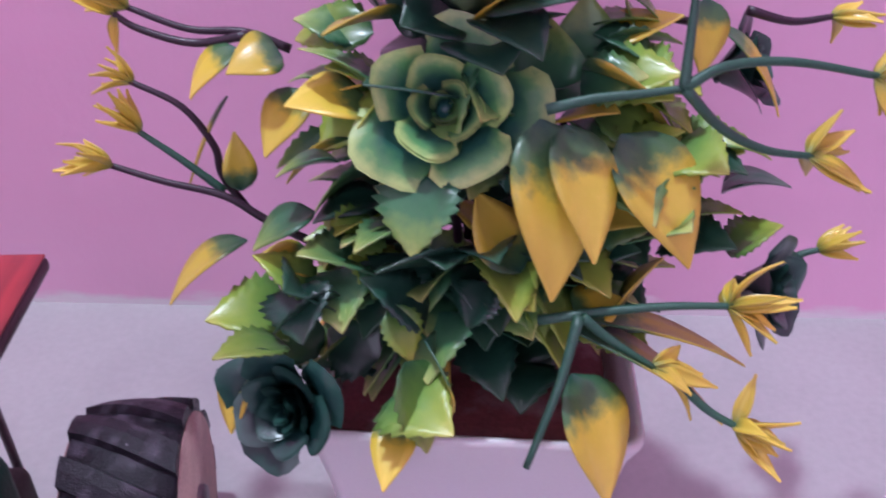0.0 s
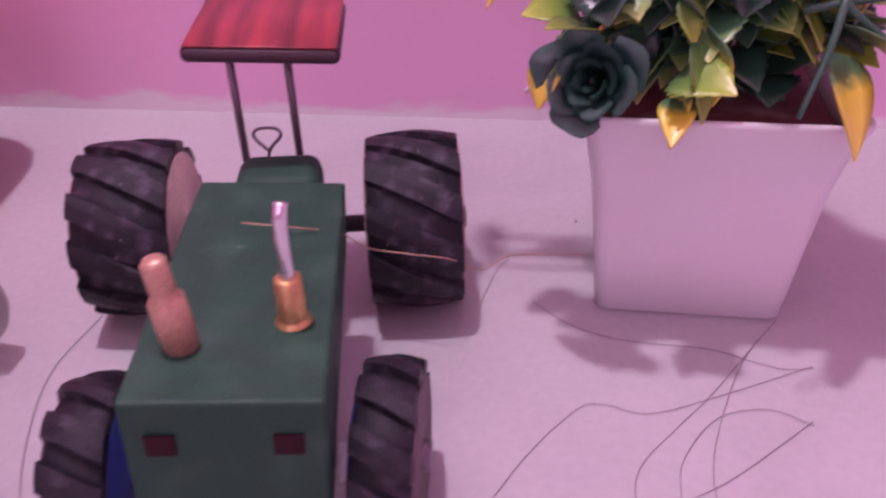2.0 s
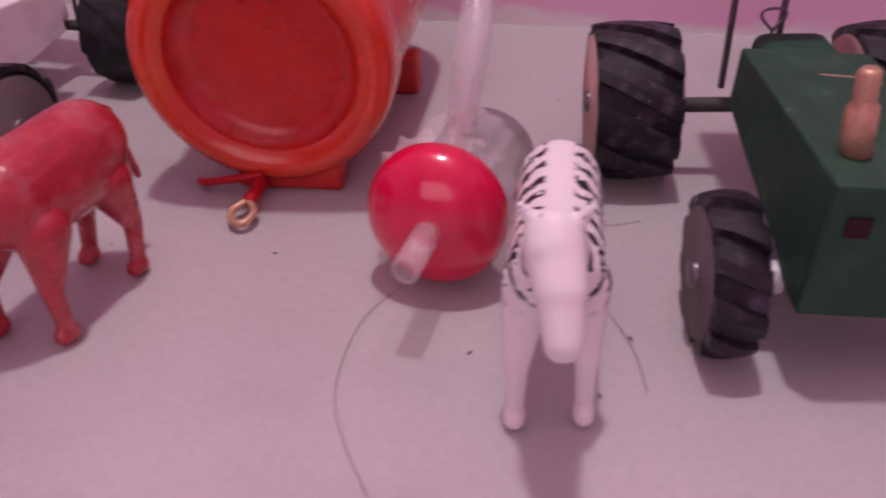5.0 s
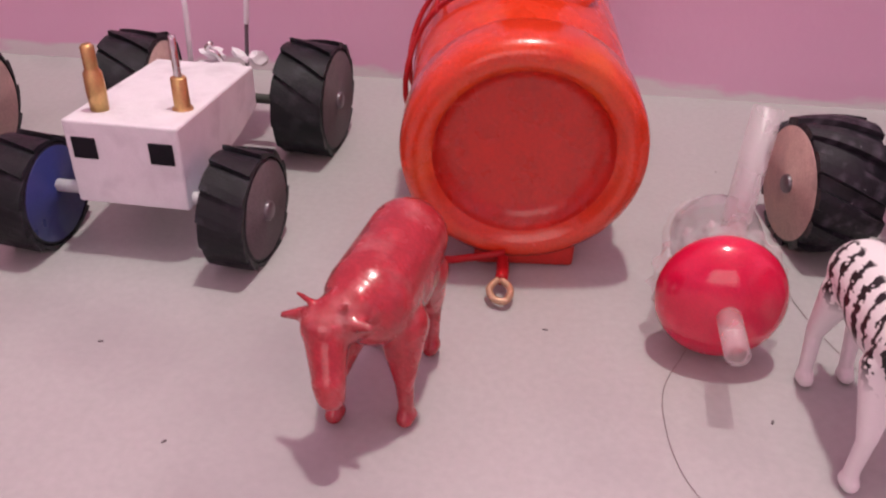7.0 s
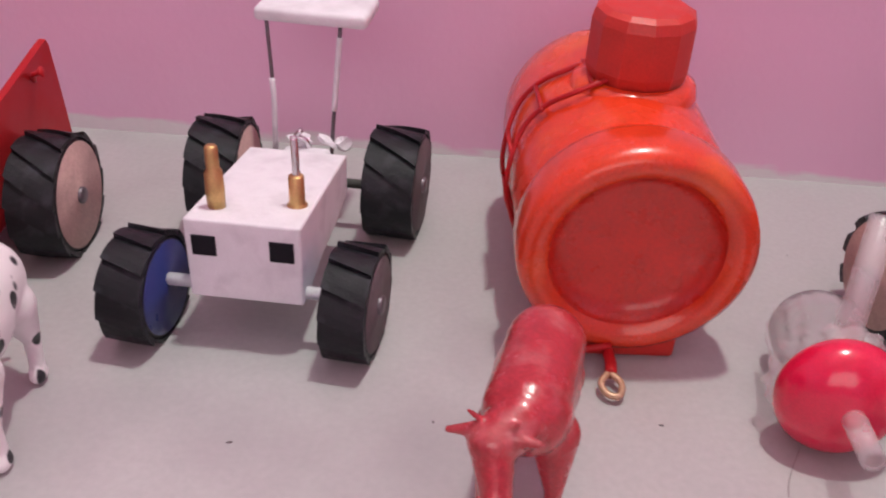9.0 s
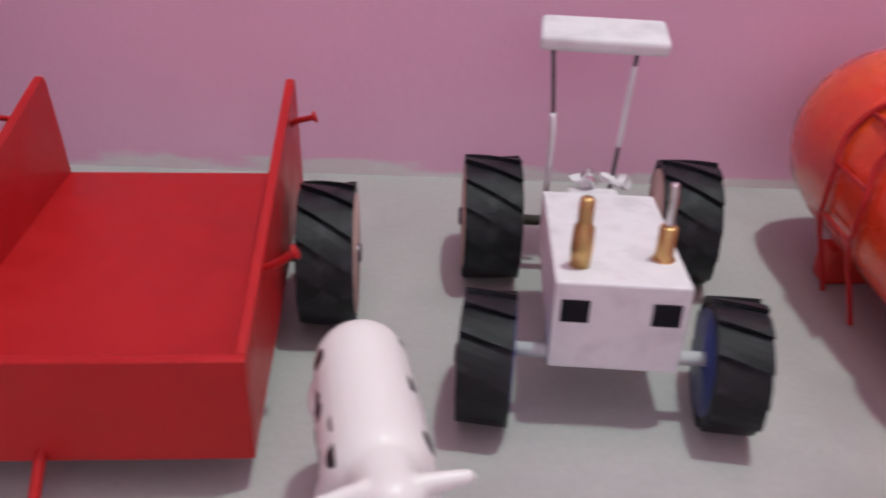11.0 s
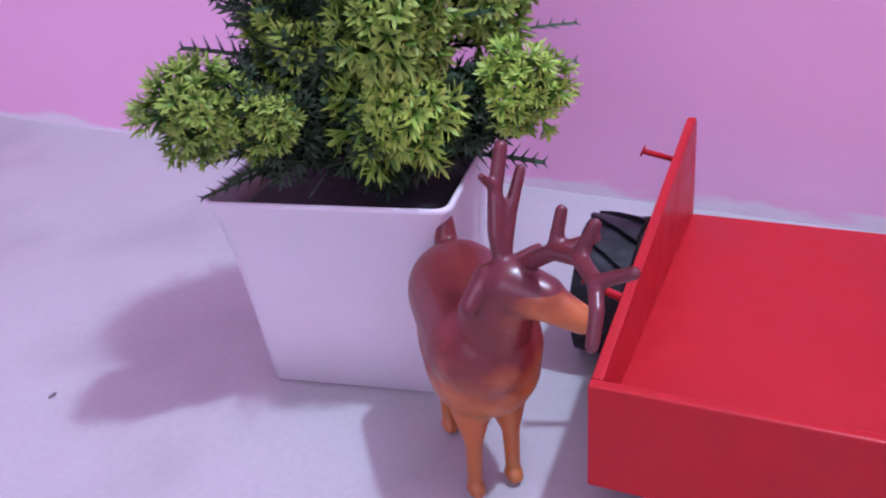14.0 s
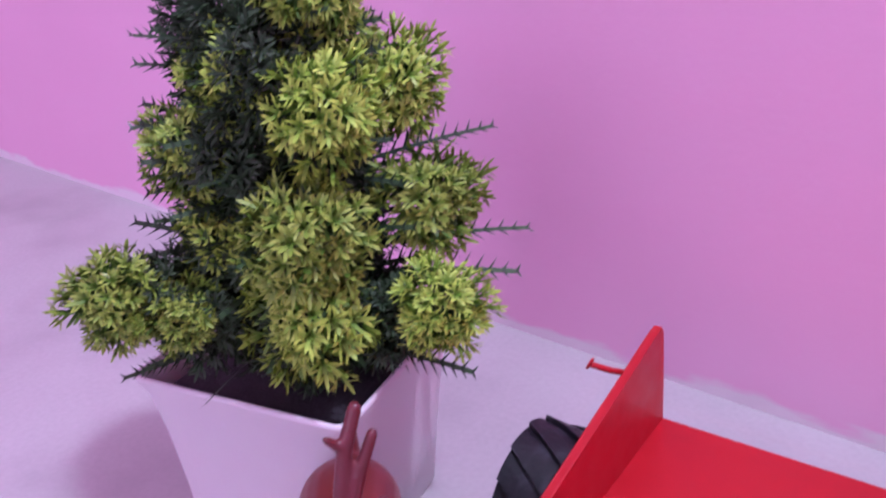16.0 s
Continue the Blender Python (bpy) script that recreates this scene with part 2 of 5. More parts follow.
GREEN = surface("green_tractor_paint", (0.010, 0.062, 0.036), 0.55, spec=0.3, fine=1200, coarse=90, vary=0.22, bump=0.35, stain=(0.035, 0.11, 0.07), stain_amount=0.6, chips=((0.06, 0.13, 0.09), 120, 0.68))
WHITE = surface("white_paper", (0.80, 0.78, 0.82), 0.65, fine=1400, coarse=110, vary=0.07, bump=0.3, stain=(0.55, 0.52, 0.56), stain_amount=0.5)
BLACKPATCH = surface("black_patch", (0.012, 0.011, 0.015), 0.7, bump=0.2, spec=0.15)
MAROONPATCH = surface("maroon_patch", (0.035, 0.010, 0.014), 0.7, bump=0.2, spec=0.15)
RUBBER = surface("black_rubber", (0.014, 0.012, 0.018), 0.40, spec=0.3, fine=1800, coarse=220, vary=0.5, bump=0.6, stain=(0.13, 0.105, 0.14), stain_amount=0.6, chips=((0.34, 0.30, 0.34), 230, 0.71))
RUBBER2 = surface("clean_black_rubber", (0.008, 0.009, 0.012), 0.42, spec=0.3, fine=1800, coarse=200, vary=0.4, bump=0.5, stain=(0.05, 0.05, 0.065), stain_amount=0.5)
CARD = surface("pinkish_card_disc", (0.50, 0.33, 0.30), 0.7, fine=900, coarse=120, vary=0.2, bump=0.3, stain=(0.25, 0.17, 0.16), stain_amount=0.5)
CARDDARK = surface("dark_card_disc", (0.12, 0.09, 0.10), 0.7, fine=900, coarse=120, vary=0.3, bump=0.3)
BLUECAP = surface("blue_cap_plastic", (0.02, 0.035, 0.16), 0.35, bump=0.1)
WHITECAP = surface("white_cap_plastic", (0.7, 0.68, 0.7), 0.4, bump=0.1)
BRASS = surface("brass", (0.60, 0.40, 0.17), 0.40, 0.85, vary=0.15, bump=0.1)
COPPER = surface("copper_brown", (0.58, 0.36, 0.24), 0.42, 0.45, vary=0.2, bump=0.2)
CHROME = surface("silver_tube", (0.75, 0.73, 0.75), 0.2, 0.9, vary=0.1, bump=0.05)
WIRE = surface("grey_wire", (0.18, 0.15, 0.17), 0.4, 0.7, vary=0.2, bump=0.1)
AXLE = surface("dark_axle", (0.05, 0.05, 0.045), 0.6, vary=0.3, bump=0.3)
ROOFEDGE = surface("dark_edge", (0.05, 0.02, 0.03), 0.5, vary=0.3, bump=0.3)
REDBOX = surface("red_trailer_paint", (0.45, 0.012, 0.016), 0.42, spec=0.3, fine=1300, coarse=45, vary=0.08, bump=0.0)
TANKRED = surface("orange_red_bottle", (0.72, 0.045, 0.012), 0.22, fine=800, coarse=45, vary=0.15, bump=0.25, coat=0.5, stain=(0.80, 0.16, 0.02), stain_amount=0.55)
TANKEND = surface("red_bottle_base", (0.58, 0.022, 0.012), 0.3, fine=500, coarse=60, vary=0.15, bump=0.3, coat=0.3)
CAPRED = surface("red_cap", (0.55, 0.03, 0.02), 0.4, fine=900, coarse=90, vary=0.12, bump=0.2)
CANDY = surface("red_candy", (0.72, 0.01, 0.06), 0.15, vary=0.1, bump=0.1, coat=0.6, sss=0.1)
CLEAR = surface("clear_wrapper", (0.85, 0.78, 0.80), 0.15, fine=500, coarse=200, vary=0.05, bump=0.8, alpha=0.28)
MILKY = surface("milky_tube", (0.82, 0.76, 0.78), 0.25, vary=0.04, bump=0.05, alpha=0.30)
SMOKE = surface("smoky_plastic", (0.22, 0.19, 0.21), 0.2, vary=0.1, bump=0.1, alpha=0.6)
REDCOW = surface("red_cow_plastic", (0.42, 0.025, 0.035), 0.22, fine=700, coarse=130, vary=0.25, bump=0.25, coat=0.5, stain=(0.62, 0.22, 0.22), stain_amount=0.45)
HAIR = surface("dark_thread", (0.24, 0.16, 0.17), 0.5, bump=0)
SPECK = surface("dark_speck", (0.16, 0.13, 0.14), 0.8, bump=0)
ZEBRA, COWWHITE = stripe_material(), patch_material()
DEER = ramp_material("deer_paint", [(0.0, (0.36, 0.13, 0.03)), (0.42, (0.40, 0.115, 0.02)), (0.62, (0.16, 0.022, 0.018)), (1.0, (0.11, 0.018, 0.022))], 0.36, "z", 60, 0.22, 0.2, 0.0, 0.105, sss=0.2, snout=(-0.035, 0.0965, 0.045))
LEAF_GREEN = ramp_material("green_leaf", [(0.0, (0.02, 0.09, 0.055)), (0.5, (0.06, 0.19, 0.08)), (0.8, (0.22, 0.36, 0.09)), (1.0, (0.48, 0.54, 0.16))])
LEAF_LIME = ramp_material("lime_leaf", [(0.0, (0.03, 0.11, 0.04)), (0.35, (0.14, 0.27, 0.05)), (0.8, (0.30, 0.40, 0.05)), (1.0, (0.48, 0.50, 0.10))])
LEAF_YELLOW = ramp_material("yellow_leaf", [(0.0, (0.02, 0.085, 0.055)), (0.25, (0.08, 0.17, 0.06)), (0.42, (0.64, 0.49, 0.045)), (1.0, (0.78, 0.60, 0.09))])
# colour of the dark leaves, also used as shade in the rose plant's core
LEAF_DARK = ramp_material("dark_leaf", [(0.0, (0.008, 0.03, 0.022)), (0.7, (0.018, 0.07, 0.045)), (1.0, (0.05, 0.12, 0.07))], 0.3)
PETAL = ramp_material("green_rose_petal", [(0.0, (0.02, 0.09, 0.085)), (0.5, (0.035, 0.14, 0.10)), (0.80, (0.12, 0.32, 0.11)), (1.0, (0.46, 0.60, 0.20))], 0.32)
PETAL_DARK = ramp_material("dark_rose_petal", [(0.0, (0.006, 0.025, 0.025)), (0.7, (0.010, 0.042, 0.037)), (1.0, (0.035, 0.105, 0.08))], 0.3)
FLOWER = ramp_material("yellow_floret", [(0.0, (0.20, 0.25, 0.05)), (0.35, (0.62, 0.46, 0.05)), (1.0, (0.76, 0.57, 0.09))])
STEM = surface("green_stem", (0.03, 0.10, 0.065), 0.4, vary=0.2, bump=0.2)
STEM_DARK = surface("dark_stem", (0.03, 0.012, 0.025), 0.4, vary=0.2, bump=0.2)
# tips are chartreuse; the near-black base puts the clump's inner shade into colour
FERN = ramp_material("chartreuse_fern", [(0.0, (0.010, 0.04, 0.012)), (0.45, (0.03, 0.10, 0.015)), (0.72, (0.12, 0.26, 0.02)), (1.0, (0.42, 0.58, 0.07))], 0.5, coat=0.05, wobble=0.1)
# colour of the dark fronds, also used as shade inside the bush
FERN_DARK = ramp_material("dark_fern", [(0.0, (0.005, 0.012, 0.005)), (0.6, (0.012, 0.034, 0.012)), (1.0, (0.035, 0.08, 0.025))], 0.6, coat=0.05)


def wood_roof_material():
    m, n, l, p = node_material("red_wood_laminate")
    co = n.new("ShaderNodeTexCoord")
    mp = n.new("ShaderNodeMapping")
    mp.inputs["Scale"].default_value = (160, 14, 14)
    l.new(co.outputs["Object"], mp.inputs["Vector"])
    g = n.new("ShaderNodeTexNoise")
    g.inputs["Scale"].default_value, g.inputs["Detail"].default_value = 1, 5
    l.new(mp.outputs["Vector"], g.inputs["Vector"])
    r = n.new("ShaderNodeValToRGB")
    r.color_ramp.elements[0].position, r.color_ramp.elements[0].color = 0.35, (0.16, 0.02, 0.025, 1)
    r.color_ramp.elements[1].position, r.color_ramp.elements[1].color = 0.62, (0.42, 0.045, 0.05, 1)
    l.new(g.outputs["Fac"], r.inputs["Fac"])
    l.new(r.outputs["Color"], p.inputs["Base Color"])
    p.inputs["Roughness"].default_value = 0.32
    return m


ROOFWOOD = wood_roof_material()


# ---- building blocks ----
def mesh_of(name, bm, material, smooth=True):
    me = bpy.data.meshes.new(name)
    bmesh.ops.recalc_face_normals(bm, faces=bm.faces)
    bm.to_mesh(me)
    bm.free()
    me.materials.append(material)
    for poly in me.polygons:
        poly.use_smooth = smooth
    return me


def part(name, bm, material, parent=None, label="", m=None, smooth=True):
    me = bm if isinstance(bm, bpy.types.Mesh) else mesh_of(name, bm, material, smooth)
    ob = new(name, me)
    ob.parent = parent
    if m is not None:
        ob.matrix_basis = m
    if label:
        ob["label"] = label
    return ob


def thing(name, label, category, m, group=""):
    return tagged(_place(new(name), m), label, category, group)


def _place(ob, m):
    ob.matrix_basis = m
    return ob


def block(sx, sy, sz, bevel=0.0008, m=None, bm=None, segs=2):
    """A bevelled box with its middle at the origin, or moved by m."""
    bm = bm or bmesh.new()
    made = bmesh.ops.create_cube(bm, size=1, matrix=(m or Matrix()) @ Matrix.Diagonal((sx, sy, sz, 1)))
    if bevel:
        edges = list({e for v in made["verts"] for e in v.link_edges})
        bmesh.ops.bevel(bm, geom=edges, offset=bevel, segments=segs, profile=0.5, affect="EDGES")
    return bm


def lathe(profile, n=40, m=None, bm=None):
    """Turns (radius, height) pairs round z."""
    bm = bm or bmesh.new()
    m = m or Matrix()
    rings = []
    for r, z in profile:
        if r < 1e-6:
            rings.append([bm.verts.new(m @ Vector((0, 0, z)))])
        else:
            rings.append([bm.verts.new(m @ Vector((r * math.cos(a), r * math.sin(a), z))) for a in (2 * math.pi * i / n for i in range(n))])
    for a, b in zip(rings, rings[1:]):
        for i in range(n):
            j = (i + 1) % n
            if len(a) == 1 and len(b) == 1:
                continue
            if len(a) == 1:
                bm.faces.new((a[0], b[j], b[i]))
            elif len(b) == 1:
                bm.faces.new((a[i], a[j], b[0]))
            else:
                bm.faces.new((a[i], a[j], b[j], b[i]))
    return bm


def smooth_points(points, steps=6):
    """A Catmull-Rom curve through the points."""
    p = [Vector(q) for q in points]
    p = [2 * p[0] - p[1]] + p + [2 * p[-1] - p[-2]]
    out = []
    for a, b, c, d in zip(p, p[1:], p[2:], p[3:]):
        for i in range(steps):
            t = i / steps
            out.append(0.5 * (2 * b + (c - a) * t + (2 * a - 5 * b + 4 * c - d) * t * t + (3 * b - a - 3 * c + d) * t ** 3))
    return out + [p[-2]]


def rod(points, radius, n=8, bm=None, end=None, steps=5):
    """A round rod along a smooth curve, tapering to the radius end."""
    bm = bm or bmesh.new()
    pts = smooth_points(points, steps) if len(points) > 2 else [Vector(q) for q in points]
    end = radius if end is None else end
    prev, rings = None, []
    side = None
    for i, q in enumerate(pts):
        d = (pts[min(i + 1, len(pts) - 1)] - pts[max(i - 1, 0)]).normalized()
        side = d.orthogonal().normalized() if side is None else (side - d * side.dot(d)).normalized()
        up = d.cross(side)
        r = radius + (end - radius) * i / (len(pts) - 1)
        rings.append([bm.verts.new(q + r * (math.cos(a) * side + math.sin(a) * up)) for a in (2 * math.pi * k / n for k in range(n))])
    for a, b in zip(rings, rings[1:]):
        for i in range(n):
            bm.faces.new((a[i], a[(i + 1) % n], b[(i + 1) % n], b[i]))
    bm.faces.new(rings[0][::-1])
    bm.faces.new(rings[-1])
    return bm


def plate(outline, thick, m=None, bm=None, bevel=0.0):
    """A flat plate: an outline in x and y, thickened along z."""
    bm = bm or bmesh.new()
    m = m or Matrix()
    low = [bm.verts.new(m @ Vector((x, y, 0))) for x, y in outline]
    high = [bm.verts.new(m @ Vector((x, y, thick))) for x, y in outline]
    bm.faces.new(low[::-1])
    bm.faces.new(high)
    k = len(outline)
    for i in range(k):
        bm.faces.new((low[i], low[(i + 1) % k], high[(i + 1) % k], high[i]))
    if bevel:
        vs = set(low + high)
        bmesh.ops.bevel(bm, geom=[e for e in bm.edges if e.verts[0] in vs], offset=bevel, segments=2, profile=0.5, affect="EDGES")
    return bm


ALONG_X = Matrix.Rotation(radians(90), 4, "Y")
ALONG_Y = Matrix.Rotation(radians(-90), 4, "X")

# ---- the room ----
floor = tagged(part("floor", block(4.0, 3.2, 0.1, 0, pose(-0.4, -1.55, -0.05)), FLOOR, smooth=False), "white glazed floor with faint grey smudges", "floor", kind="structure")
for wname, sx, sy, x, y in (("wall_north", 4.0, 0.1, -0.4, 0.05), ("wall_east", 0.1, 3.2, 1.65, -1.55), ("wall_west", 0.1, 3.2, -2.45, -1.55)):
    tagged(part(wname, block(sx, sy, 2.5, 0, pose(x, y, 1.25)), WALL, smooth=False), "pink painted wall, paint ragged along the floor", "wall", kind="structure")
# unseen wall, its opening added only to hold the fill light
bm = bmesh.new()
for sx, sz, x, zz in ((0.9, 2.5, -1.95, 1.25), (0.9, 2.5, 1.15, 1.25), (2.2, 0.7, -0.4, 0.35), (2.2, 0.3, -0.4, 2.35)):
    block(sx, 0.1, sz, 0, pose(x, -3.2, zz), bm)
tagged(part("wall_south", bm, WALL, smooth=False), "pink painted wall with an opening added for the fill light", "wall", kind="structure")
# made-up window, never in view, round the fill light
added_window = tagged(new("added_window"), "unseen white frame added round the fill light", "window", kind="structure")
for sx, sz, x, zz in ((2.2, 0.05, -0.4, 0.725), (2.2, 0.05, -0.4, 2.175), (0.05, 1.4, -1.475, 1.45), (0.05, 1.4, 0.675, 1.45), (0.04, 1.4, -0.4, 1.45)):
    part("added_window_frame", block(sx, 0.05, sz, 0.004, pose(x, -3.215, zz)), WHITE_PAINT, added_window)
tagged(part("ceiling", block(4.2, 3.4, 0.1, 0, pose(-0.4, -1.55, 2.55)), CEILING, smooth=False), "plain pale ceiling", "ceiling", kind="structure")


# ---- wheels and tractors ----
def tread_mesh(name, r, w, skew, count, material, lug=False):
    """One slanted strip of the tyre, lifted along its lower edge like a shingle."""
    bm = bmesh.new()
    span = 2 * math.pi / count
    rows = []
    for i in range(9):
        u = i / 8
        x = (u - 0.5) * w
        base = -skew * (u - 0.5)
        ring = []
        barrel = -0.0016 * (2 * u - 1) ** 2 if lug else 0.0
        flat = ((-0.50, -0.0004), (-0.46, 0.0026), (-0.18, 0.0029), (0.06, 0.0026), (0.10, -0.0004), (0.10, -0.0012), (-0.2, -0.0012), (-0.5, -0.0012))
        for k, h in flat if lug else ((-0.53, 0.0025), (-0.25, 0.0019), (0.03, 0.0013), (0.28, 0.0007), (0.5, 0.0001), (0.5, -0.0008), (0.0, -0.0008), (-0.53, -0.0008)):
            a = base + k * span
            ring.append(bm.verts.new((x, -(r + h + barrel) * math.cos(a), (r + h + barrel) * math.sin(a))))
        rows.append(ring)
    for a, b in zip(rows, rows[1:]):
        for i in range(8):
            bm.faces.new((a[i], a[(i + 1) % 8], b[(i + 1) % 8], b[i]))
    bm.faces.new(rows[0])
    bm.faces.new(rows[-1][::-1])
    return mesh_of(name, bm, material, False)


def wheel(parent, x, y, r, w, yaw=0.0, turn=0.0, skew=0.75, count=13, rubber=None, outer=None, inner=None, side=1, hub=None):
    """A handmade wheel with its axle along x: core with flat sides, slanted strips, a disc on each face and a hub."""
    rubber, outer, inner = rubber or RUBBER, outer or CARD, inner or CARD
    core = lathe([(0, -w / 2), (r - 0.0025, -w / 2), (r - 0.0008, -w / 2 + 0.001), (r - 0.0002, 0), (r - 0.0008, w / 2 - 0.001), (r - 0.0025, w / 2), (0, w / 2)], 40, ALONG_X)
    tyre = part("wheel", core, rubber, parent, "handmade wheel wrapped in slanted black strips", pose(x, y, r, 0, 0, yaw))
    strip = tread_mesh("tread", r, w, skew, count, rubber, rubber is RUBBER)
    for i in range(count):
        t = part("tread", strip, rubber, tyre)
        t.matrix_basis = Matrix.Rotation(radians(turn) + 2 * math.pi * i / count + random.uniform(-0.03, 0.03), 4, "X")
    for s, mat in ((side, outer), (-side, inner)):
        disc = lathe([(0, 0.0006), (0.004, 0.0006), (0.0042, 0.0002), (r - 0.0030, 0.0003), (r - 0.0026, -0.0004)], 36, Matrix.Translation((s * (w / 2 + 0.0003), 0, 0)) @ Matrix.Rotation(radians(90 * s), 4, "Y"))
        part("disc", disc, mat, tyre, "flat card disc on the wheel's face")
    cap = lathe([(0.0045, 0), (0.0045, 0.0016), (0.0038, 0.0022), (0, 0.0022)], 20, Matrix.Translation((side * (w / 2 + 0.0004), 0, 0)) @ Matrix.Rotation(radians(90 * side), 4, "Y"))
    part("hub", cap, hub or WIRE, tyre, "small hub cap")
    return tyre


def cartridge(parent, x, y, z, tall, wide=0.0036, flange=True, material=None, lean=0):
    bm = lathe([(0, 0), (wide * 1.28, 0), (wide * 1.28, 0.0011), (wide * 1.05, 0.0016), (wide, 0.0024), (wide * 0.97, tall), (wide * 0.8, tall + 0.0006), (0, tall + 0.0006)] if flange else
               [(0, 0), (wide, 0), (wide * 1.08, tall * 0.3), (wide * 1.02, tall * 0.58), (wide * 0.72, tall * 0.64), (wide * 0.76, tall * 0.7), (wide * 0.74, tall * 0.96), (wide * 0.55, tall), (0, tall)], 22 if flange else 9)
    return part("cartridge", bm, material or BRASS, parent, "upright metal stub standing on the bonnet", pose(x, y, z, 0, lean, 0))


def tractor(name, label, origin, yaw, paint, eyes, length, width, top, back_top, low, rubber, roof_fn):
    m = pose(*origin, 0, 0, yaw)
    body = thing(name, label, "toy tractor", m, "toy tractors by the wall")
    # bonnet: flat top, full-depth nose, rising underside towards the back
    w = width / 2
    side_outline = [(0, low), (0.012, low), (0.030, low + 0.006), (length * 0.72, back_top - 0.026), (length, back_top - 0.022), (length, back_top), (0, top)]
    bm = plate(side_outline, width, Matrix.Translation((-w, 0, 0)) @ Matrix(((0, 0, 1, 0), (1, 0, 0, 0), (0, 1, 0, 0), (0, 0, 0, 1))), bevel=0.0011)
    bonnet = part("bonnet", bm, paint, body, smooth=False)
    light = 0.0068 if eyes is MAROONPATCH else 0.0108
    for s in (-1, 1):
        part("headlight", block(light, 0.0008, light * 0.92, 0.0003, pose(s * (w - 0.0085), -0.0004, top - 0.0125)), eyes, bonnet, "dark square headlight patch")
    inv = m.inverted()
    return body, bonnet, (lambda x, y, z=0.0: tuple(inv @ Vector((x, y, z))))


# green tractor
G, G_bonnet, g = tractor("toy_tractor", "handmade dark green toy tractor with a red wood-grain roof", (-0.003, -0.2835, 0), 9.4, GREEN, MAROONPATCH, 0.104, 0.0455, 0.0662, 0.0620, 0.0232, RUBBER, None)
for (wx, wy), r, w, s, ins in (((0.0205, -0.147), 0.0296, 0.0325, 1, CARD), ((-0.0785, -0.160), 0.0296, 0.0325, -1, CARD)):
    x, y, z = g(wx, wy)
    wheel(G, x, y, r, w, 0, 7 * s, 0.55, 11, RUBBER, CARD, ins, s)
for (wx, wy), s, yw in (((0.0292, -0.255), 1, -8), ((-0.0455, -0.2680), -1, 0)):
    x, y, z = g(wx, wy)
    wheel(G, x, y, 0.0238, 0.0156, yw, 11 * s, 0.3, 11, RUBBER, CARDDARK, BLUECAP, s)
xr, yr, _ = g(-0.028, -0.157)
part("rear_axle", rod([(xr - 0.045, yr, 0.030), (xr + 0.045, yr, 0.030)], 0.0032, 10), AXLE, G, "dark rear axle rod")
part("front_axle", rod([(-0.036, 0.021, 0.0235), (0.033, 0.021, 0.0235)], 0.0026, 10), WHITECAP, G, "pale front axle tube")
for s in (-1, 1):
    part("axle_collar", lathe([(0.0052, 0), (0.0052, 0.007), (0.0045, 0.008), (0, 0.008)], 18, pose(s * 0.0225, 0.021, 0.0235, 0, 90 * s, 0)), WHITECAP, G, "pale plastic collar on the axle")
G_bonnet.matrix_basis = Matrix.Translation((0, 0, 0.0455)) @ Matrix.Rotation(radians(3.6), 4, "Y") @ Matrix.Translation((0, 0, -0.0445))
x, y, z = g(-0.0205, -0.170)
part("seat_block", block(0.028, 0.022, 0.024, 0.005, pose(x, y, 0.0505), segs=3), GREEN, G, "rounded green block behind the bonnet")
part("gearbox", block(0.024, 0.030, 0.022, 0.004, pose(x, y + 0.008, 0.034), segs=3), AXLE, G, "dark block over the rear axle")
x, y, z = g(-0.0165, -0.2655)
cartridge(G, x, y, 0.0656, 0.0265, 0.0043, False, COPPER, -4)
x, y, z = g(0.0065, -0.252)
cartridge(G, x, y, 0.0646, 0.0135)
part("exhaust", rod([(x, y, 0.076), (x, y, 0.087), (x + 0.0002, y + 0.0006, 0.094), (x + 0.0008, y + 0.0020, 0.0978)], 0.0019, 10), CHROME, G, "silver exhaust tube with a bent tip")
cx, cy, _ = g(-0.0255, -0.1445)
for sx in (-0.0155, 0.0041):
    part("roof_post", rod([(cx + sx, cy + 0.005, 0.030), (cx + sx, cy + 0.004, 0.0975)], 0.00145, 8), WIRE, G, "thin grey roof post")
part("steering_wire", rod([(cx - 0.005, cy - 0.012, 0.048), (cx - 0.004, cy - 0.011, 0.060), (cx + 0.0005, cy - 0.010, 0.0655), (cx - 0.001, cy - 0.010, 0.0685), (cx - 0.007, cy - 0.010, 0.0685), (cx - 0.0085, cy - 0.010, 0.0655), (cx - 0.004, cy - 0.011, 0.0605)], 0.0006, 6), WIRE, G, "bent wire steering loop")
roof = part("roof", block(0.0490, 0.0485, 0.0052, 0.0022, pose(cx, cy, 0.0975, 0, 0, 0), segs=3), ROOFEDGE, G, "flat red laminate roof with a dark edge")
roof.matrix_basis = Matrix.Translation((cx, cy, 0.0995)) @ Matrix.Rotation(radians(3.5), 4, "Y") @ Matrix.Translation((-cx, -cy, -0.0975))
part("roof_top", block(0.0473, 0.0468, 0.0008, 0.0003, pose(cx, cy, 0.1003)), ROOFWOOD, roof, "red wood-grain laminate sheet")

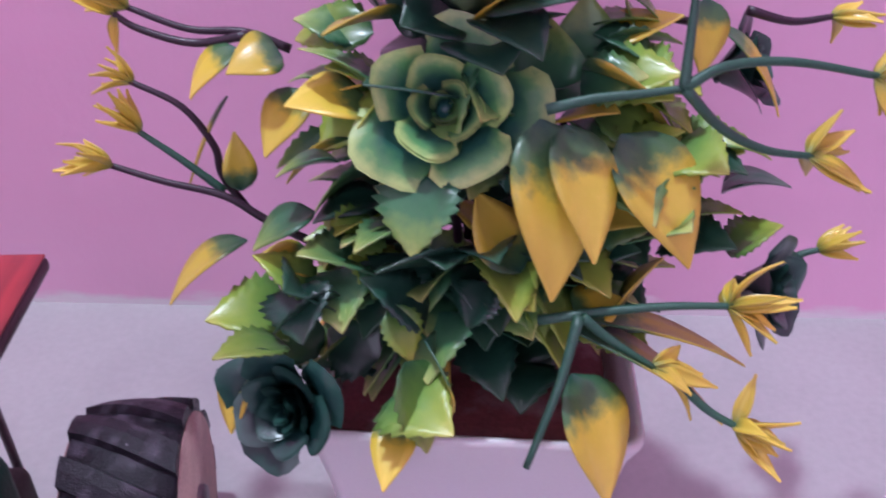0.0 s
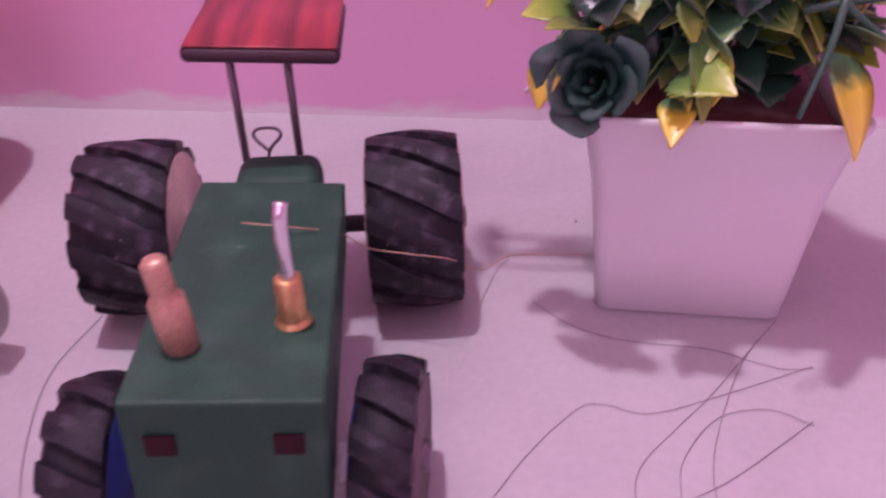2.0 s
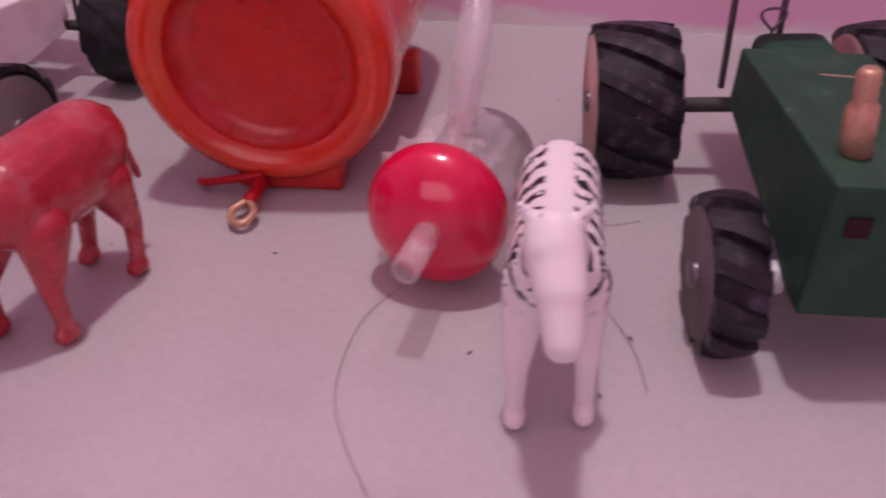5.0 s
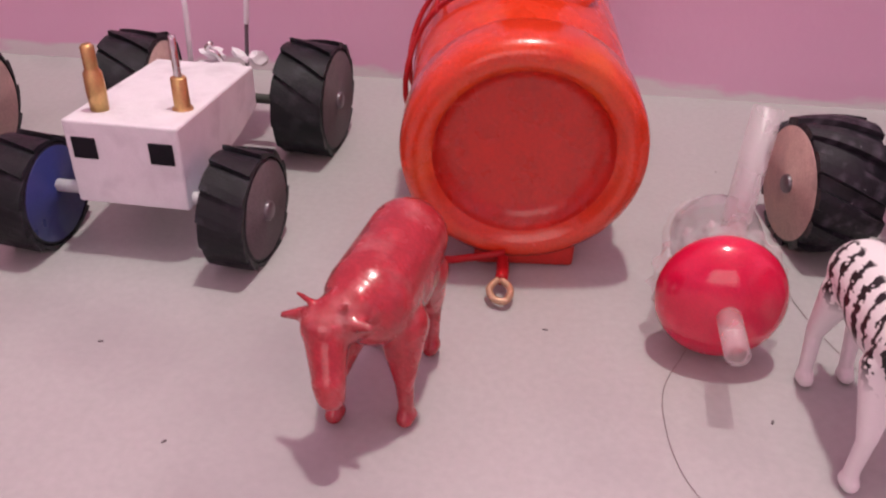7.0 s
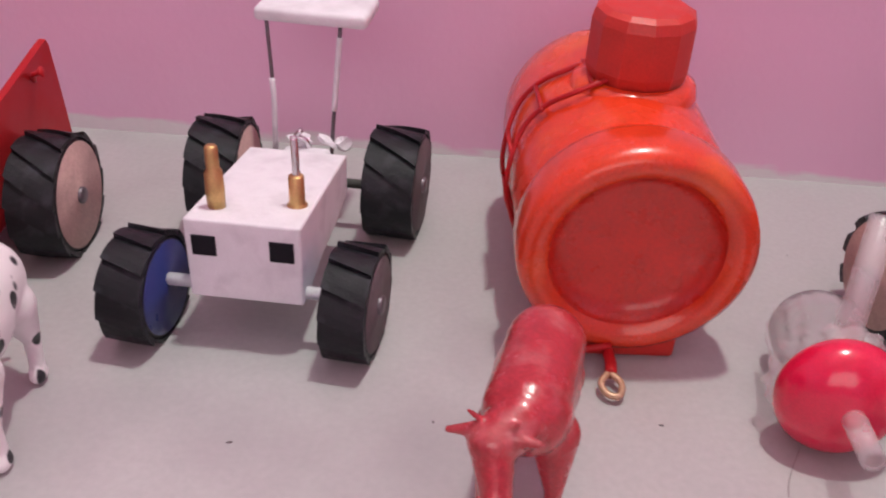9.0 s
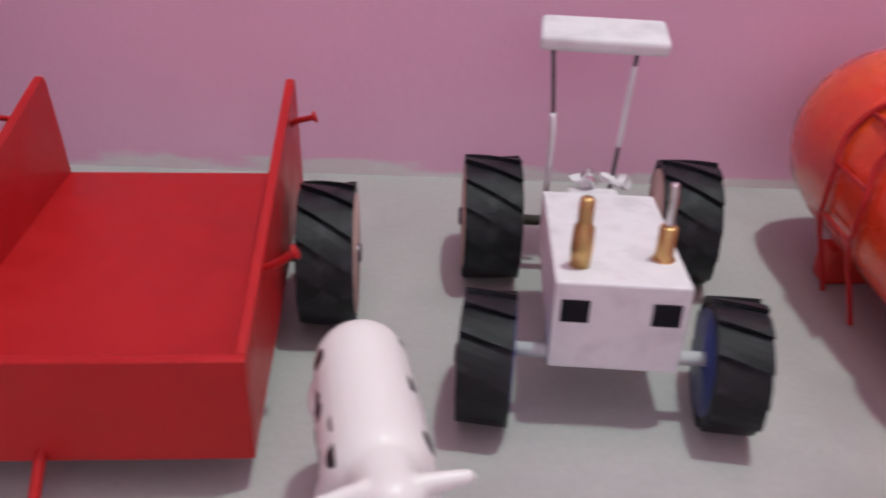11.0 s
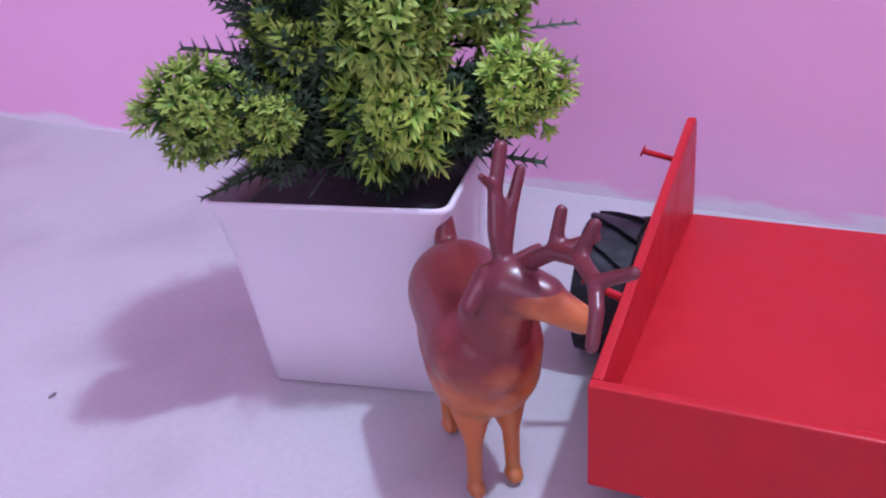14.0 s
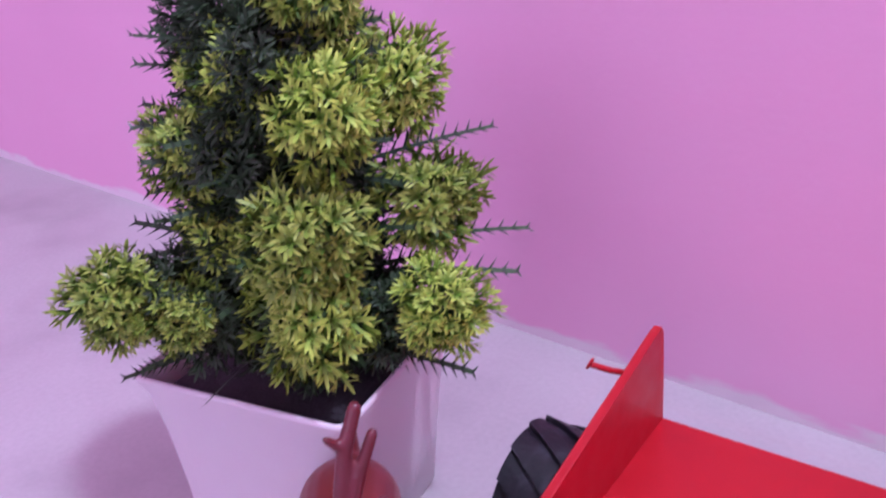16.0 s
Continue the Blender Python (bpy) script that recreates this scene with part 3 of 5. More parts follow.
# white tractor
W, W_bonnet, g = tractor("toy_tractor", "handmade white paper toy tractor with brass stubs", (-0.3880, -0.2195, 0), -2.0, WHITE, BLACKPATCH, 0.093, 0.0515, 0.0648, 0.0560, 0.0250, RUBBER2, None)
for (wx, wy), s in (((-0.3355, -0.1010), 1), ((-0.4330, -0.1030), -1)):
    x, y, z = g(wx, wy)
    wheel(W, x, y, 0.0288, 0.0275, -3 * s, 9 * s, 0.5, 13, RUBBER2, CARDDARK if s > 0 else CARD, CARD, s)
for (wx, wy), s, yw in (((-0.3400, -0.2130), 1, -4), ((-0.4370, -0.2130), -1, -3)):
    x, y, z = g(wx, wy)
    wheel(W, x, y, 0.0248, 0.0205, yw, 5 * s, 0.22, 12, RUBBER2, CARDDARK, BLUECAP, s)
part("front_axle", rod([(-0.046, 0.006, 0.0285), (0.046, 0.006, 0.0285)], 0.0030, 10), WHITECAP, W, "pale front axle tube")
part("rear_axle", rod([(-0.045, 0.116, 0.0275), (0.048, 0.116, 0.0275)], 0.0028, 10), AXLE, W, "dark rear axle rod")
part("seat_block", block(0.026, 0.024, 0.018, 0.003, pose(0.0, 0.103, 0.040), segs=2), WHITE, W, "small crumpled white block behind the bonnet")
x, y, z = g(-0.4030, -0.2040)
cartridge(W, x, y, 0.0628, 0.030, 0.0040, False, BRASS)
x, y, z = g(-0.3690, -0.1960)
cartridge(W, x, y, 0.0620, 0.0150, 0.0036)
part("exhaust", rod([(x, y, 0.076), (x, y, 0.088), (x - 0.0005, y + 0.001, 0.0955)], 0.0017, 10), CHROME, W, "silver exhaust tube")
px, py, _ = g(-0.3835, -0.0760)
part("roof_post", rod([(px - 0.021, py - 0.020, 0.030), (px - 0.0205, py - 0.019, 0.07), (px - 0.0235, py - 0.014, 0.112)], 0.0011, 8), WIRE, W, "thin bent wire roof post")
part("roof_post", rod([(px + 0.010, py - 0.020, 0.030), (px + 0.0125, py - 0.018, 0.066), (px + 0.016, py - 0.014, 0.112)], 0.0011, 8), WIRE, W, "thin bent wire roof post")
part("paper_wrap", rod([(px - 0.0211, py - 0.0202, 0.040), (px - 0.0205, py - 0.019, 0.070), (px - 0.0213, py - 0.0178, 0.082)], 0.0016, 8), WHITE, W, "white paper wrapped round the roof post")
part("paper_wrap", rod([(px + 0.0125, py - 0.018, 0.066), (px + 0.0143, py - 0.016, 0.090), (px + 0.0156, py - 0.0145, 0.106)], 0.0016, 8), WHITE, W, "white paper wrapped round the roof post")
for sx, sy, sz, turn in ((-0.004, -0.028, 0.052, 20), (0.010, -0.024, 0.050, -35), (0.018, -0.018, 0.047, 60)):
    scrap = bmesh.new()
    bmesh.ops.create_icosphere(scrap, subdivisions=2, radius=0.0056, matrix=Matrix.Diagonal((1.3, 0.9, 0.45, 1)))
    for v in scrap.verts:
        v.co *= random.uniform(0.65, 1.15)
    part("paper_scrap", scrap, WHITE, W, "crumpled white paper behind the bonnet", pose(px + sx, py + sy, sz, turn, 10, turn), smooth=False)
part("steering_wire", rod([(px + 0.002, py - 0.030, 0.044), (px + 0.000, py - 0.032, 0.053), (px - 0.005, py - 0.033, 0.056), (px - 0.002, py - 0.034, 0.060)], 0.0016, 8), CHROME, W, "bent silver steering wire")
part("roof", block(0.061, 0.031, 0.0075, 0.0026, pose(px + 0.001, py - 0.002, 0.1165, 5, 0, -3), segs=3), WHITE, W, "white foam roof slab")


# red trailer
R = thing("toy_trailer", "open red toy trailer with raised sides and bent nails", "toy trailer", pose(-0.5885, -0.1725, 0, 0, 0, 3.8))
hw, fy, by = 0.0622, -0.0905, 0.092
part("bed", block(2 * hw - 0.004, by - fy, 0.005, 0.0006, pose(0, (fy + by) / 2, 0.0345)), REDBOX, R, smooth=False)
for s in (-1, 1):
    outline = [(fy, 0.0140), (by, 0.030), (by, 0.034), (by - 0.003, 0.060), (by - 0.0065, 0.0885), (by - 0.0095, 0.0925), (by - 0.0135, 0.0905), (fy, 0.0575)]
    bm = plate(outline, 0.0042, Matrix.Translation((s * hw - (0.0042 if s > 0 else 0), 0, 0)) @ Matrix(((0, 0, 1, 0), (1, 0, 0, 0), (0, 1, 0, 0), (0, 0, 0, 1))), bevel=0.0008)
    panel = part("side_panel", bm, REDBOX, R, "red side panel rising to a point", smooth=False)
    out = s * hw
    part("nail", rod([(out - s * 0.001, 0.062, 0.076), (out + s * 0.002, 0.056, 0.0805), (out + s * 0.006, 0.049, 0.0845), (out + s * 0.0125, 0.044, 0.0880)], 0.0014, 8), REDBOX, panel, "bent red-painted nail")
    part("nail_head", lathe([(0, 0), (0.0028, 0.0001), (0.0028, 0.0009), (0, 0.0011)], 14, pose(out + s * 0.0125, 0.044, 0.0880, 0, 70 * s, 0)), REDBOX, panel, "round nail head")
    part("nail", rod([(out - s * 0.001, -0.044, 0.062), (out + s * 0.006, -0.047, 0.0665), (out + s * 0.0125, -0.0495, 0.0725)], 0.0017, 8), REDBOX, panel, "bent red-painted nail")
    part("nail_head", lathe([(0, 0), (0.0030, 0.0001), (0.0030, 0.0010), (0, 0.0012)], 14, pose(out + s * 0.0125, -0.0495, 0.0725, 0, 60 * s, 0)), REDBOX, panel, "round nail head")
    wheel(R, s * (hw + 0.0190), 0.020, 0.0308, 0.0245, 0, 13 * s, 0.5, 13, RUBBER2, CARD, CARDDARK, s)
part("front_panel", block(2 * hw, 0.0045, 0.0440, 0.0008, pose(0, fy - 0.0022, 0.0355)), REDBOX, R, "plain red front panel", smooth=False)
part("chassis", block(0.05, 0.10, 0.012, 0.001, pose(0, 0.02, 0.0265)), REDBOX, R, "red chassis block under the bed", smooth=False)
part("axle", rod([(-0.08, 0.020, 0.029), (0.08, 0.020, 0.029)], 0.0027, 10), AXLE, R, "dark axle rod")
part("drawbar", rod([(-0.012, fy + 0.004, 0.0225), (-0.012, fy - 0.006, 0.016), (-0.012, fy - 0.014, 0.010), (-0.012, fy - 0.022, 0.004)], 0.0022, 8), REDBOX, R, "short red drawbar hook")

# tank
T = thing("toy_tanker", "orange-red bottle made into a toy tanker trailer with wire ladder", "toy tanker", pose(-0.2185, -0.2080, 0, 0, 0, 4.5))
axis = Matrix.Translation((0, 0, 0.0572)) @ Matrix.Rotation(radians(3.4), 4, "X") @ ALONG_Y
hull = part("hull", lathe([(0.0385, 0.0005), (0.042, -0.003), (0.0468, -0.0045), (0.0512, -0.0015), (0.0525, 0.004), (0.0525, 0.019), (0.0510, 0.0235), (0.0488, 0.026), (0.0488, 0.030), (0.0500, 0.034), (0.0510, 0.085), (0.0512, 0.122), (0.0495, 0.138), (0.0440, 0.152), (0.033, 0.163), (0.017, 0.169), (0, 0.170)], 64, axis), TANKRED, T, "glossy orange-red bottle body")
part("base_recess", lathe([(0, 0.0105), (0.012, 0.0100), (0.030, 0.0085), (0.0365, 0.006), (0.0385, 0.0005)], 56, axis), TANKEND, T, "recessed red bottle base")
cap = part("cap", lathe([(0.0205, -0.010), (0.0235, 0.0), (0.0242, 0.003), (0.0240, 0.024), (0.0225, 0.0285), (0.019, 0.0302), (0, 0.0305)], 12, pose(0.004, 0.074, 0.1150, 3)), CAPRED, T, "large red cap on top of the tank", smooth=False)
part("cap_collar", lathe([(0.030, -0.004), (0.0285, 0.0015), (0.0245, 0.0035), (0.023, 0.004)], 28, pose(0.004, 0.074, 0.1090, 3)), TANKRED, T, "glue bead round the cap")
for yb, xs, tall in ((0.118, 0.052, 0.0205), (0.022, 0.030, 0.0155)):
    part("stand_bar", block(xs * 1.5, 0.014, tall, 0.002, pose(0.004, yb - 0.012, tall / 2 + 0.0001), segs=2), CAPRED, T, "red bar under the tank")
part("hook_arm", rod([(-0.004, 0.004, 0.007), (-0.004, -0.004, 0.0065), (-0.005, -0.011, 0.006)], 0.0028, 8), REDBOX, T, "red hook arm", pose(-0.002, -0.0065, 0))
part("hook_ring", rod([(-0.005, -0.010, 0.006), (-0.001, -0.016, 0.005), (-0.003, -0.023, 0.004), (-0.008, -0.022, 0.004), (-0.010, -0.016, 0.005), (-0.006, -0.010, 0.006)], 0.0016, 8), COPPER, T, "wire hook ring", pose(-0.002, -0.0065, 0))
part("strut", rod([(-0.005, -0.002, 0.010), (-0.028, -0.003, 0.006), (-0.036, 0.004, 0.002)], 0.0018, 8), REDBOX, T, "thin red wire strut")
ladder = None
for yb in (0.060, 0.090):
    pts = []
    for k in range(9):
        a = radians(68 + k * 17)
        pts.append((0.0535 * math.cos(a), yb + 0.004 * math.sin(k * 1.7), 0.0618 + 0.0535 * math.sin(a)))
    pts.append((-0.040, yb + 0.004, 0.012))
    pts.append((-0.038, yb + 0.002, 0.002))
    rail = part("ladder_rail", rod(pts, 0.0013, 8), REDBOX, T, "orange-red wire ladder rail")
    ladder = ladder or rail
for k in range(5):
    a = radians(82 + k * 28)
    p0 = Vector((0.0535 * math.cos(a), 0.060, 0.0618 + 0.0535 * math.sin(a)))
    part("rung", rod([p0, p0 + Vector((0, 0.030, 0.0))], 0.0011, 8), REDBOX, T, "wire ladder rung")

# lollipop whistle
L = thing("lollipop_toy", "round red lollipop in clear wrapper with pale tubes", "lollipop", pose(-0.1390, -0.2535, 0, 0, 0, -3))
bm = bmesh.new()
bmesh.ops.create_uvsphere(bm, u_segments=40, v_segments=24, radius=1, matrix=pose(0, 0, 0.0266) @ Matrix.Diagonal((0.0250, 0.0165, 0.0264, 1)))
part("candy", bm, CANDY, L, "glossy red round candy")
part("stick", lathe([(0.0030, 0), (0.0046, 0), (0.0046, 0.030), (0.0030, 0.030)], 24, Matrix.Translation((0.001, -0.010, 0.029)) @ Matrix.Rotation(radians(86), 4, "X")), MILKY, L, "short hollow pale tube pointing out")
bm = bmesh.new()
rings = []
for j, (rr, yy) in enumerate(((0.0225, 0.002), (0.0250, 0.008), (0.0262, 0.012), (0.0232, 0.016), (0.0205, 0.030), (0.0195, 0.046))):
    ring = []
    for i in range(72):
        a = 2 * math.pi * i / 72
        f = 1 + (0.10 if j == 2 else 0.03) * math.sin(a * 17 + j) * random.uniform(0.3, 1)
        ring.append(bm.verts.new((rr * f * math.cos(a), yy + random.uniform(-0.001, 0.001), max(0.026 + rr * f * math.sin(a), 0.0004))))
    rings.append(ring)
for a, b in zip(rings, rings[1:]):
    for i in range(72):
        bm.faces.new((a[i], a[(i + 1) % 72], b[(i + 1) % 72], b[i]))
part("wrapper", bm, CLEAR, L, "crinkled clear plastic wrapper", smooth=False)
part("end_cup", lathe([(0.0198, 0), (0.0192, 0.010), (0.0170, 0.014), (0, 0.015)], 36, Matrix.Translation((0.004, 0.046, 0.0215)) @ ALONG_Y), SMOKE, L, "smoky grey plastic end cup")
part("upright_tube", lathe([(0.0036, 0), (0.0056, 0), (0.0056, 0.058), (0.0036, 0.058), (0.0036, 0.001)], 24, pose(0.002, 0.0155, 0.037, -17, 6, 0)), MILKY, L, "tall hollow pale tube standing up")


# ---- toy animals: one moulded mesh each ----
def figurine(name, label, category, m, limbs, material, voxel=0.0011, group=""):
    """A moulded figure out of tapering limbs, fused into one skin."""
    bm = bmesh.new()
    for p0, p1, r0, r1 in limbs:
        p0, p1 = Vector(p0), Vector(p1)
        way = p1 - p0
        bmesh.ops.create_icosphere(bm, subdivisions=3, radius=r0, matrix=Matrix.Translation(p0))
        bmesh.ops.create_icosphere(bm, subdivisions=3, radius=r1, matrix=Matrix.Translation(p1))
        if way.length > 1e-5:
            bmesh.ops.create_cone(bm, cap_ends=True, segments=24, radius1=r0, radius2=r1, depth=way.length, matrix=Matrix.Translation((p0 + p1) / 2) @ way.to_track_quat("Z", "Y").to_matrix().to_4x4())
    ob = part(name, bm, material)
    ob.matrix_basis = m
    remesh = ob.modifiers.new("skin", "REMESH")
    remesh.mode, remesh.voxel_size, remesh.use_smooth_shade = "VOXEL", voxel, True
    relax = ob.modifiers.new("relax", "SMOOTH")
    relax.factor, relax.iterations = 0.5, 6
    return tagged(ob, label, category, group)


def quadruped(feet, hip, rump, chest, body_r, leg_r, knee_back=0.003):
    limbs = []
    for i, (fx, fy_) in enumerate(feet):
        rear = i >= 2
        top = Vector((fx * 0.75, rump[1] - 0.002 if rear else chest[1] + 0.002, hip))
        knee = Vector((fx * 0.95, fy_ + (knee_back if rear else -0.0005), hip * 0.5))
        foot = Vector((fx, fy_, leg_r * 1.25))
        limbs += [(top, knee, body_r * 0.62, leg_r * 1.25), (knee, foot, leg_r * 1.15, leg_r * 0.95), (foot, foot + Vector((0, -0.0025, -0.0003)), leg_r * 1.25, leg_r * 1.1)]
    limbs.append((rump, chest, body_r, body_r * 1.05))
    return limbs


# zebra, head lowered
z = quadruped([(-0.0090, -0.0265), (0.0090, -0.0235), (-0.0075, 0.0245), (0.0075, 0.0270)], 0.042, (0, 0.0235, 0.0485), (0, -0.0205, 0.0480), 0.0112, 0.0026)
z += [((0, 0.004, 0.0468), (0, -0.004, 0.0465), 0.0118, 0.0118),
      ((0, -0.022, 0.0510), (-0.001, -0.036, 0.0625), 0.0088, 0.0066), ((-0.001, -0.033, 0.0640), (0.001, -0.043, 0.0560), 0.0070, 0.0060),
      ((0.001, -0.043, 0.0560), (0.002, -0.050, 0.0470), 0.0056, 0.0044), ((-0.0055, -0.032, 0.0675), (-0.0085, -0.032, 0.0715), 0.0022, 0.0012),
      ((0.0040, -0.032, 0.0675), (0.0070, -0.032, 0.0715), 0.0022, 0.0012), ((0, -0.020, 0.0600), (0, -0.032, 0.0690), 0.0020, 0.0020),
      ((0, 0.034, 0.0520), (0.001, 0.0385, 0.0350), 0.0022, 0.0016)]
figurine("toy_zebra", "white plastic toy zebra with black painted stripes, head lowered", "toy animal", pose(-0.0950, -0.2915, 0, 0, 0, 5) @ Matrix.Diagonal((1.1, 1.0, 1.09, 1)), z, ZEBRA, 0.0009, "toy animals on the floor")

# red cow, head lowered to its right
c = quadruped([(-0.0125, -0.0245), (0.0125, -0.0195), (-0.0110, 0.0200), (0.0110, 0.0200)], 0.040, (0.001, 0.0200, 0.0520), (-0.001, -0.0160, 0.0500), 0.0152, 0.0031)
c += [((0, 0.0, 0.0475), (0, 0.008, 0.0475), 0.0165, 0.0165), ((-0.002, -0.024, 0.0530), (-0.010, -0.034, 0.0500), 0.0105, 0.0085),
      ((-0.010, -0.034, 0.0500), (-0.006, -0.044, 0.0360), 0.0080, 0.0055), ((-0.006, -0.044, 0.0360), (-0.005, -0.0455, 0.0320), 0.0058, 0.0050),
      ((-0.016, -0.033, 0.0535), (-0.0255, -0.032, 0.0500), 0.0028, 0.0014), ((-0.003, -0.035, 0.0545), (0.0055, -0.036, 0.0545), 0.0028, 0.0016),
      ((-0.013, -0.032, 0.0560), (-0.0190, -0.034, 0.0620), 0.0016, 0.0009), ((-0.005, -0.034, 0.0570), (-0.001, -0.037, 0.0630), 0.0016, 0.0009),
      ((0.002, 0.034, 0.0580), (0.004, 0.0385, 0.0300), 0.0022, 0.0016)]
figurine("toy_cow", "glossy dark red plastic toy cow with lowered head", "toy animal", pose(-0.2625, -0.2880, 0, 0, 0, -8), c, REDCOW, 0.0010, "toy animals on the floor")

# white cow with black patches
c = quadruped([(-0.0115, -0.0240), (0.0115, -0.0240), (-0.0115, 0.0270), (0.0115, 0.0270)], 0.038, (0, 0.0260, 0.0480), (0, -0.0220, 0.0480), 0.0158, 0.0032)
c += [((0, 0.004, 0.0455), (0, -0.004, 0.0455), 0.0170, 0.0170), ((0, -0.028, 0.0520), (0.001, -0.045, 0.0570), 0.0110, 0.0088),
      ((0.001, -0.045, 0.0560), (0.001, -0.056, 0.0440), 0.0082, 0.0060), ((-0.006, -0.043, 0.0610), (-0.0190, -0.045, 0.0600), 0.0032, 0.0022),
      ((0.008, -0.043, 0.0610), (0.0210, -0.043, 0.0620), 0.0032, 0.0022), ((0, 0.040, 0.0540), (0.001, 0.0440, 0.0280), 0.0022, 0.0016)]
figurine("toy_cow", "white plastic toy cow with black patches on its flanks", "toy animal", pose(-0.4765, -0.2840, 0, 0, 0, 12) @ Matrix.Diagonal((1.03, 1.0, 1.10, 1)), c, COWWHITE, 0.0011, "toy animals on the floor")

# deer with antlers; forward is -y before the turn
d = quadruped([(-0.0080, -0.0200), (0.0080, -0.0170), (-0.0080, 0.0200), (0.0080, 0.0230)], 0.052, (0, 0.0190, 0.0670), (0, -0.0160, 0.0640), 0.0200, 0.0030)
d += [((0, 0.0, 0.0590), (0, -0.013, 0.0550), 0.0210, 0.0212), ((0, -0.020, 0.0680), (0.005, -0.030, 0.0920), 0.0148, 0.0104),
      ((0.005, -0.032, 0.0955), (0.014, -0.039, 0.0925), 0.0096, 0.0078), ((0.014, -0.039, 0.0920), (0.0245, -0.0465, 0.0862), 0.0070, 0.0048),
      ((-0.002, -0.030, 0.1000), (-0.0085, -0.0325, 0.0905), 0.0034, 0.0036), ((0.010, -0.028, 0.1010), (0.0190, -0.022, 0.1020), 0.0030, 0.0014),
      ((0, 0.033, 0.0770), (0, 0.036, 0.0890), 0.0052, 0.0040)]
beams = [[(0.004, -0.030, 0.102), (0.003, -0.027, 0.112), (0.005, -0.022, 0.125), (0.009, -0.017, 0.137)],
         [(0.011, -0.035, 0.104), (0.014, -0.050, 0.1145), (0.0150, -0.067, 0.1205), (0.0140, -0.081, 0.1205), (0.0112, -0.0885, 0.1160), (0.0086, -0.0915, 0.1080)]]
for beam in beams:
    for k, (p, q) in enumerate(zip(beam, beam[1:])):
        d.append((p, q, 0.0030 - 0.0002 * k, 0.0028 - 0.0002 * k))
d += [(beams[0][0], (0.009, -0.024, 0.117), 0.0027, 0.0024), ((0.009, -0.024, 0.117), (0.014, -0.021, 0.130), 0.0024, 0.0019), (beams[0][2], (0.000, -0.024, 0.131), 0.0020, 0.0014),
      (beams[1][1], (0.017, -0.049, 0.127), 0.0024, 0.0020), (beams[1][2], (0.019, -0.069, 0.131), 0.0024, 0.0020), (beams[1][3], (0.020, -0.091, 0.127), 0.0022, 0.0020), (beams[1][1], (0.024, -0.058, 0.121), 0.0023, 0.0019)]
figurine("toy_deer", "maroon and orange plastic toy deer with branching antlers", "toy animal", pose(-0.6935, -0.2580, 0, 0, 0, 42), d, DEER, 0.0009, "toy animals on the floor")


# ---- potted plants ----
def square_pot(parent, base, top, h, wall=0.0022, lip=0.003):
    """A tapering square pot with rounded corners, a rolled lip and an open inside."""
    bm = bmesh.new()

    def ring(half, z, r):
        out = []
        for cx, cy, a0 in ((1, 1, 0), (-1, 1, 90), (-1, -1, 180), (1, -1, 270)):
            for k in range(5):
                a = radians(a0 + k * 22.5)
                out.append(bm.verts.new((cx * (half - r) + r * math.cos(a), cy * (half - r) + r * math.sin(a), z)))
        return out
    b, t = base / 2, top / 2
    rings = [ring(b - 0.002, 0.0, 0.004), ring(b, 0.0012, 0.005), ring(b + (t - b) * 0.20, h * 0.35, 0.005), ring(b + (t - b) * 0.47, h * 0.68, 0.006), ring(b + (t - b) * 0.74, h - 0.010, 0.006), ring(t, h - 0.0025, 0.006), ring(t, h - 0.0006, 0.006),
             ring(t - 0.001, h, 0.0055), ring(t - wall, h - 0.0006, 0.005), ring(t - wall - 0.0015, h - 0.012, 0.005), ring(b - 0.001, h * 0.3, 0.004)]
    for a, c in zip(rings, rings[1:]):
        for i in range(20):
            bm.faces.new((a[i], a[(i + 1) % 20], c[(i + 1) % 20], c[i]))
    bm.faces.new(rings[0])
    bm.faces.new(rings[-1])
    return part("pot", bm, POT, parent, "white square tapering plastic pot")


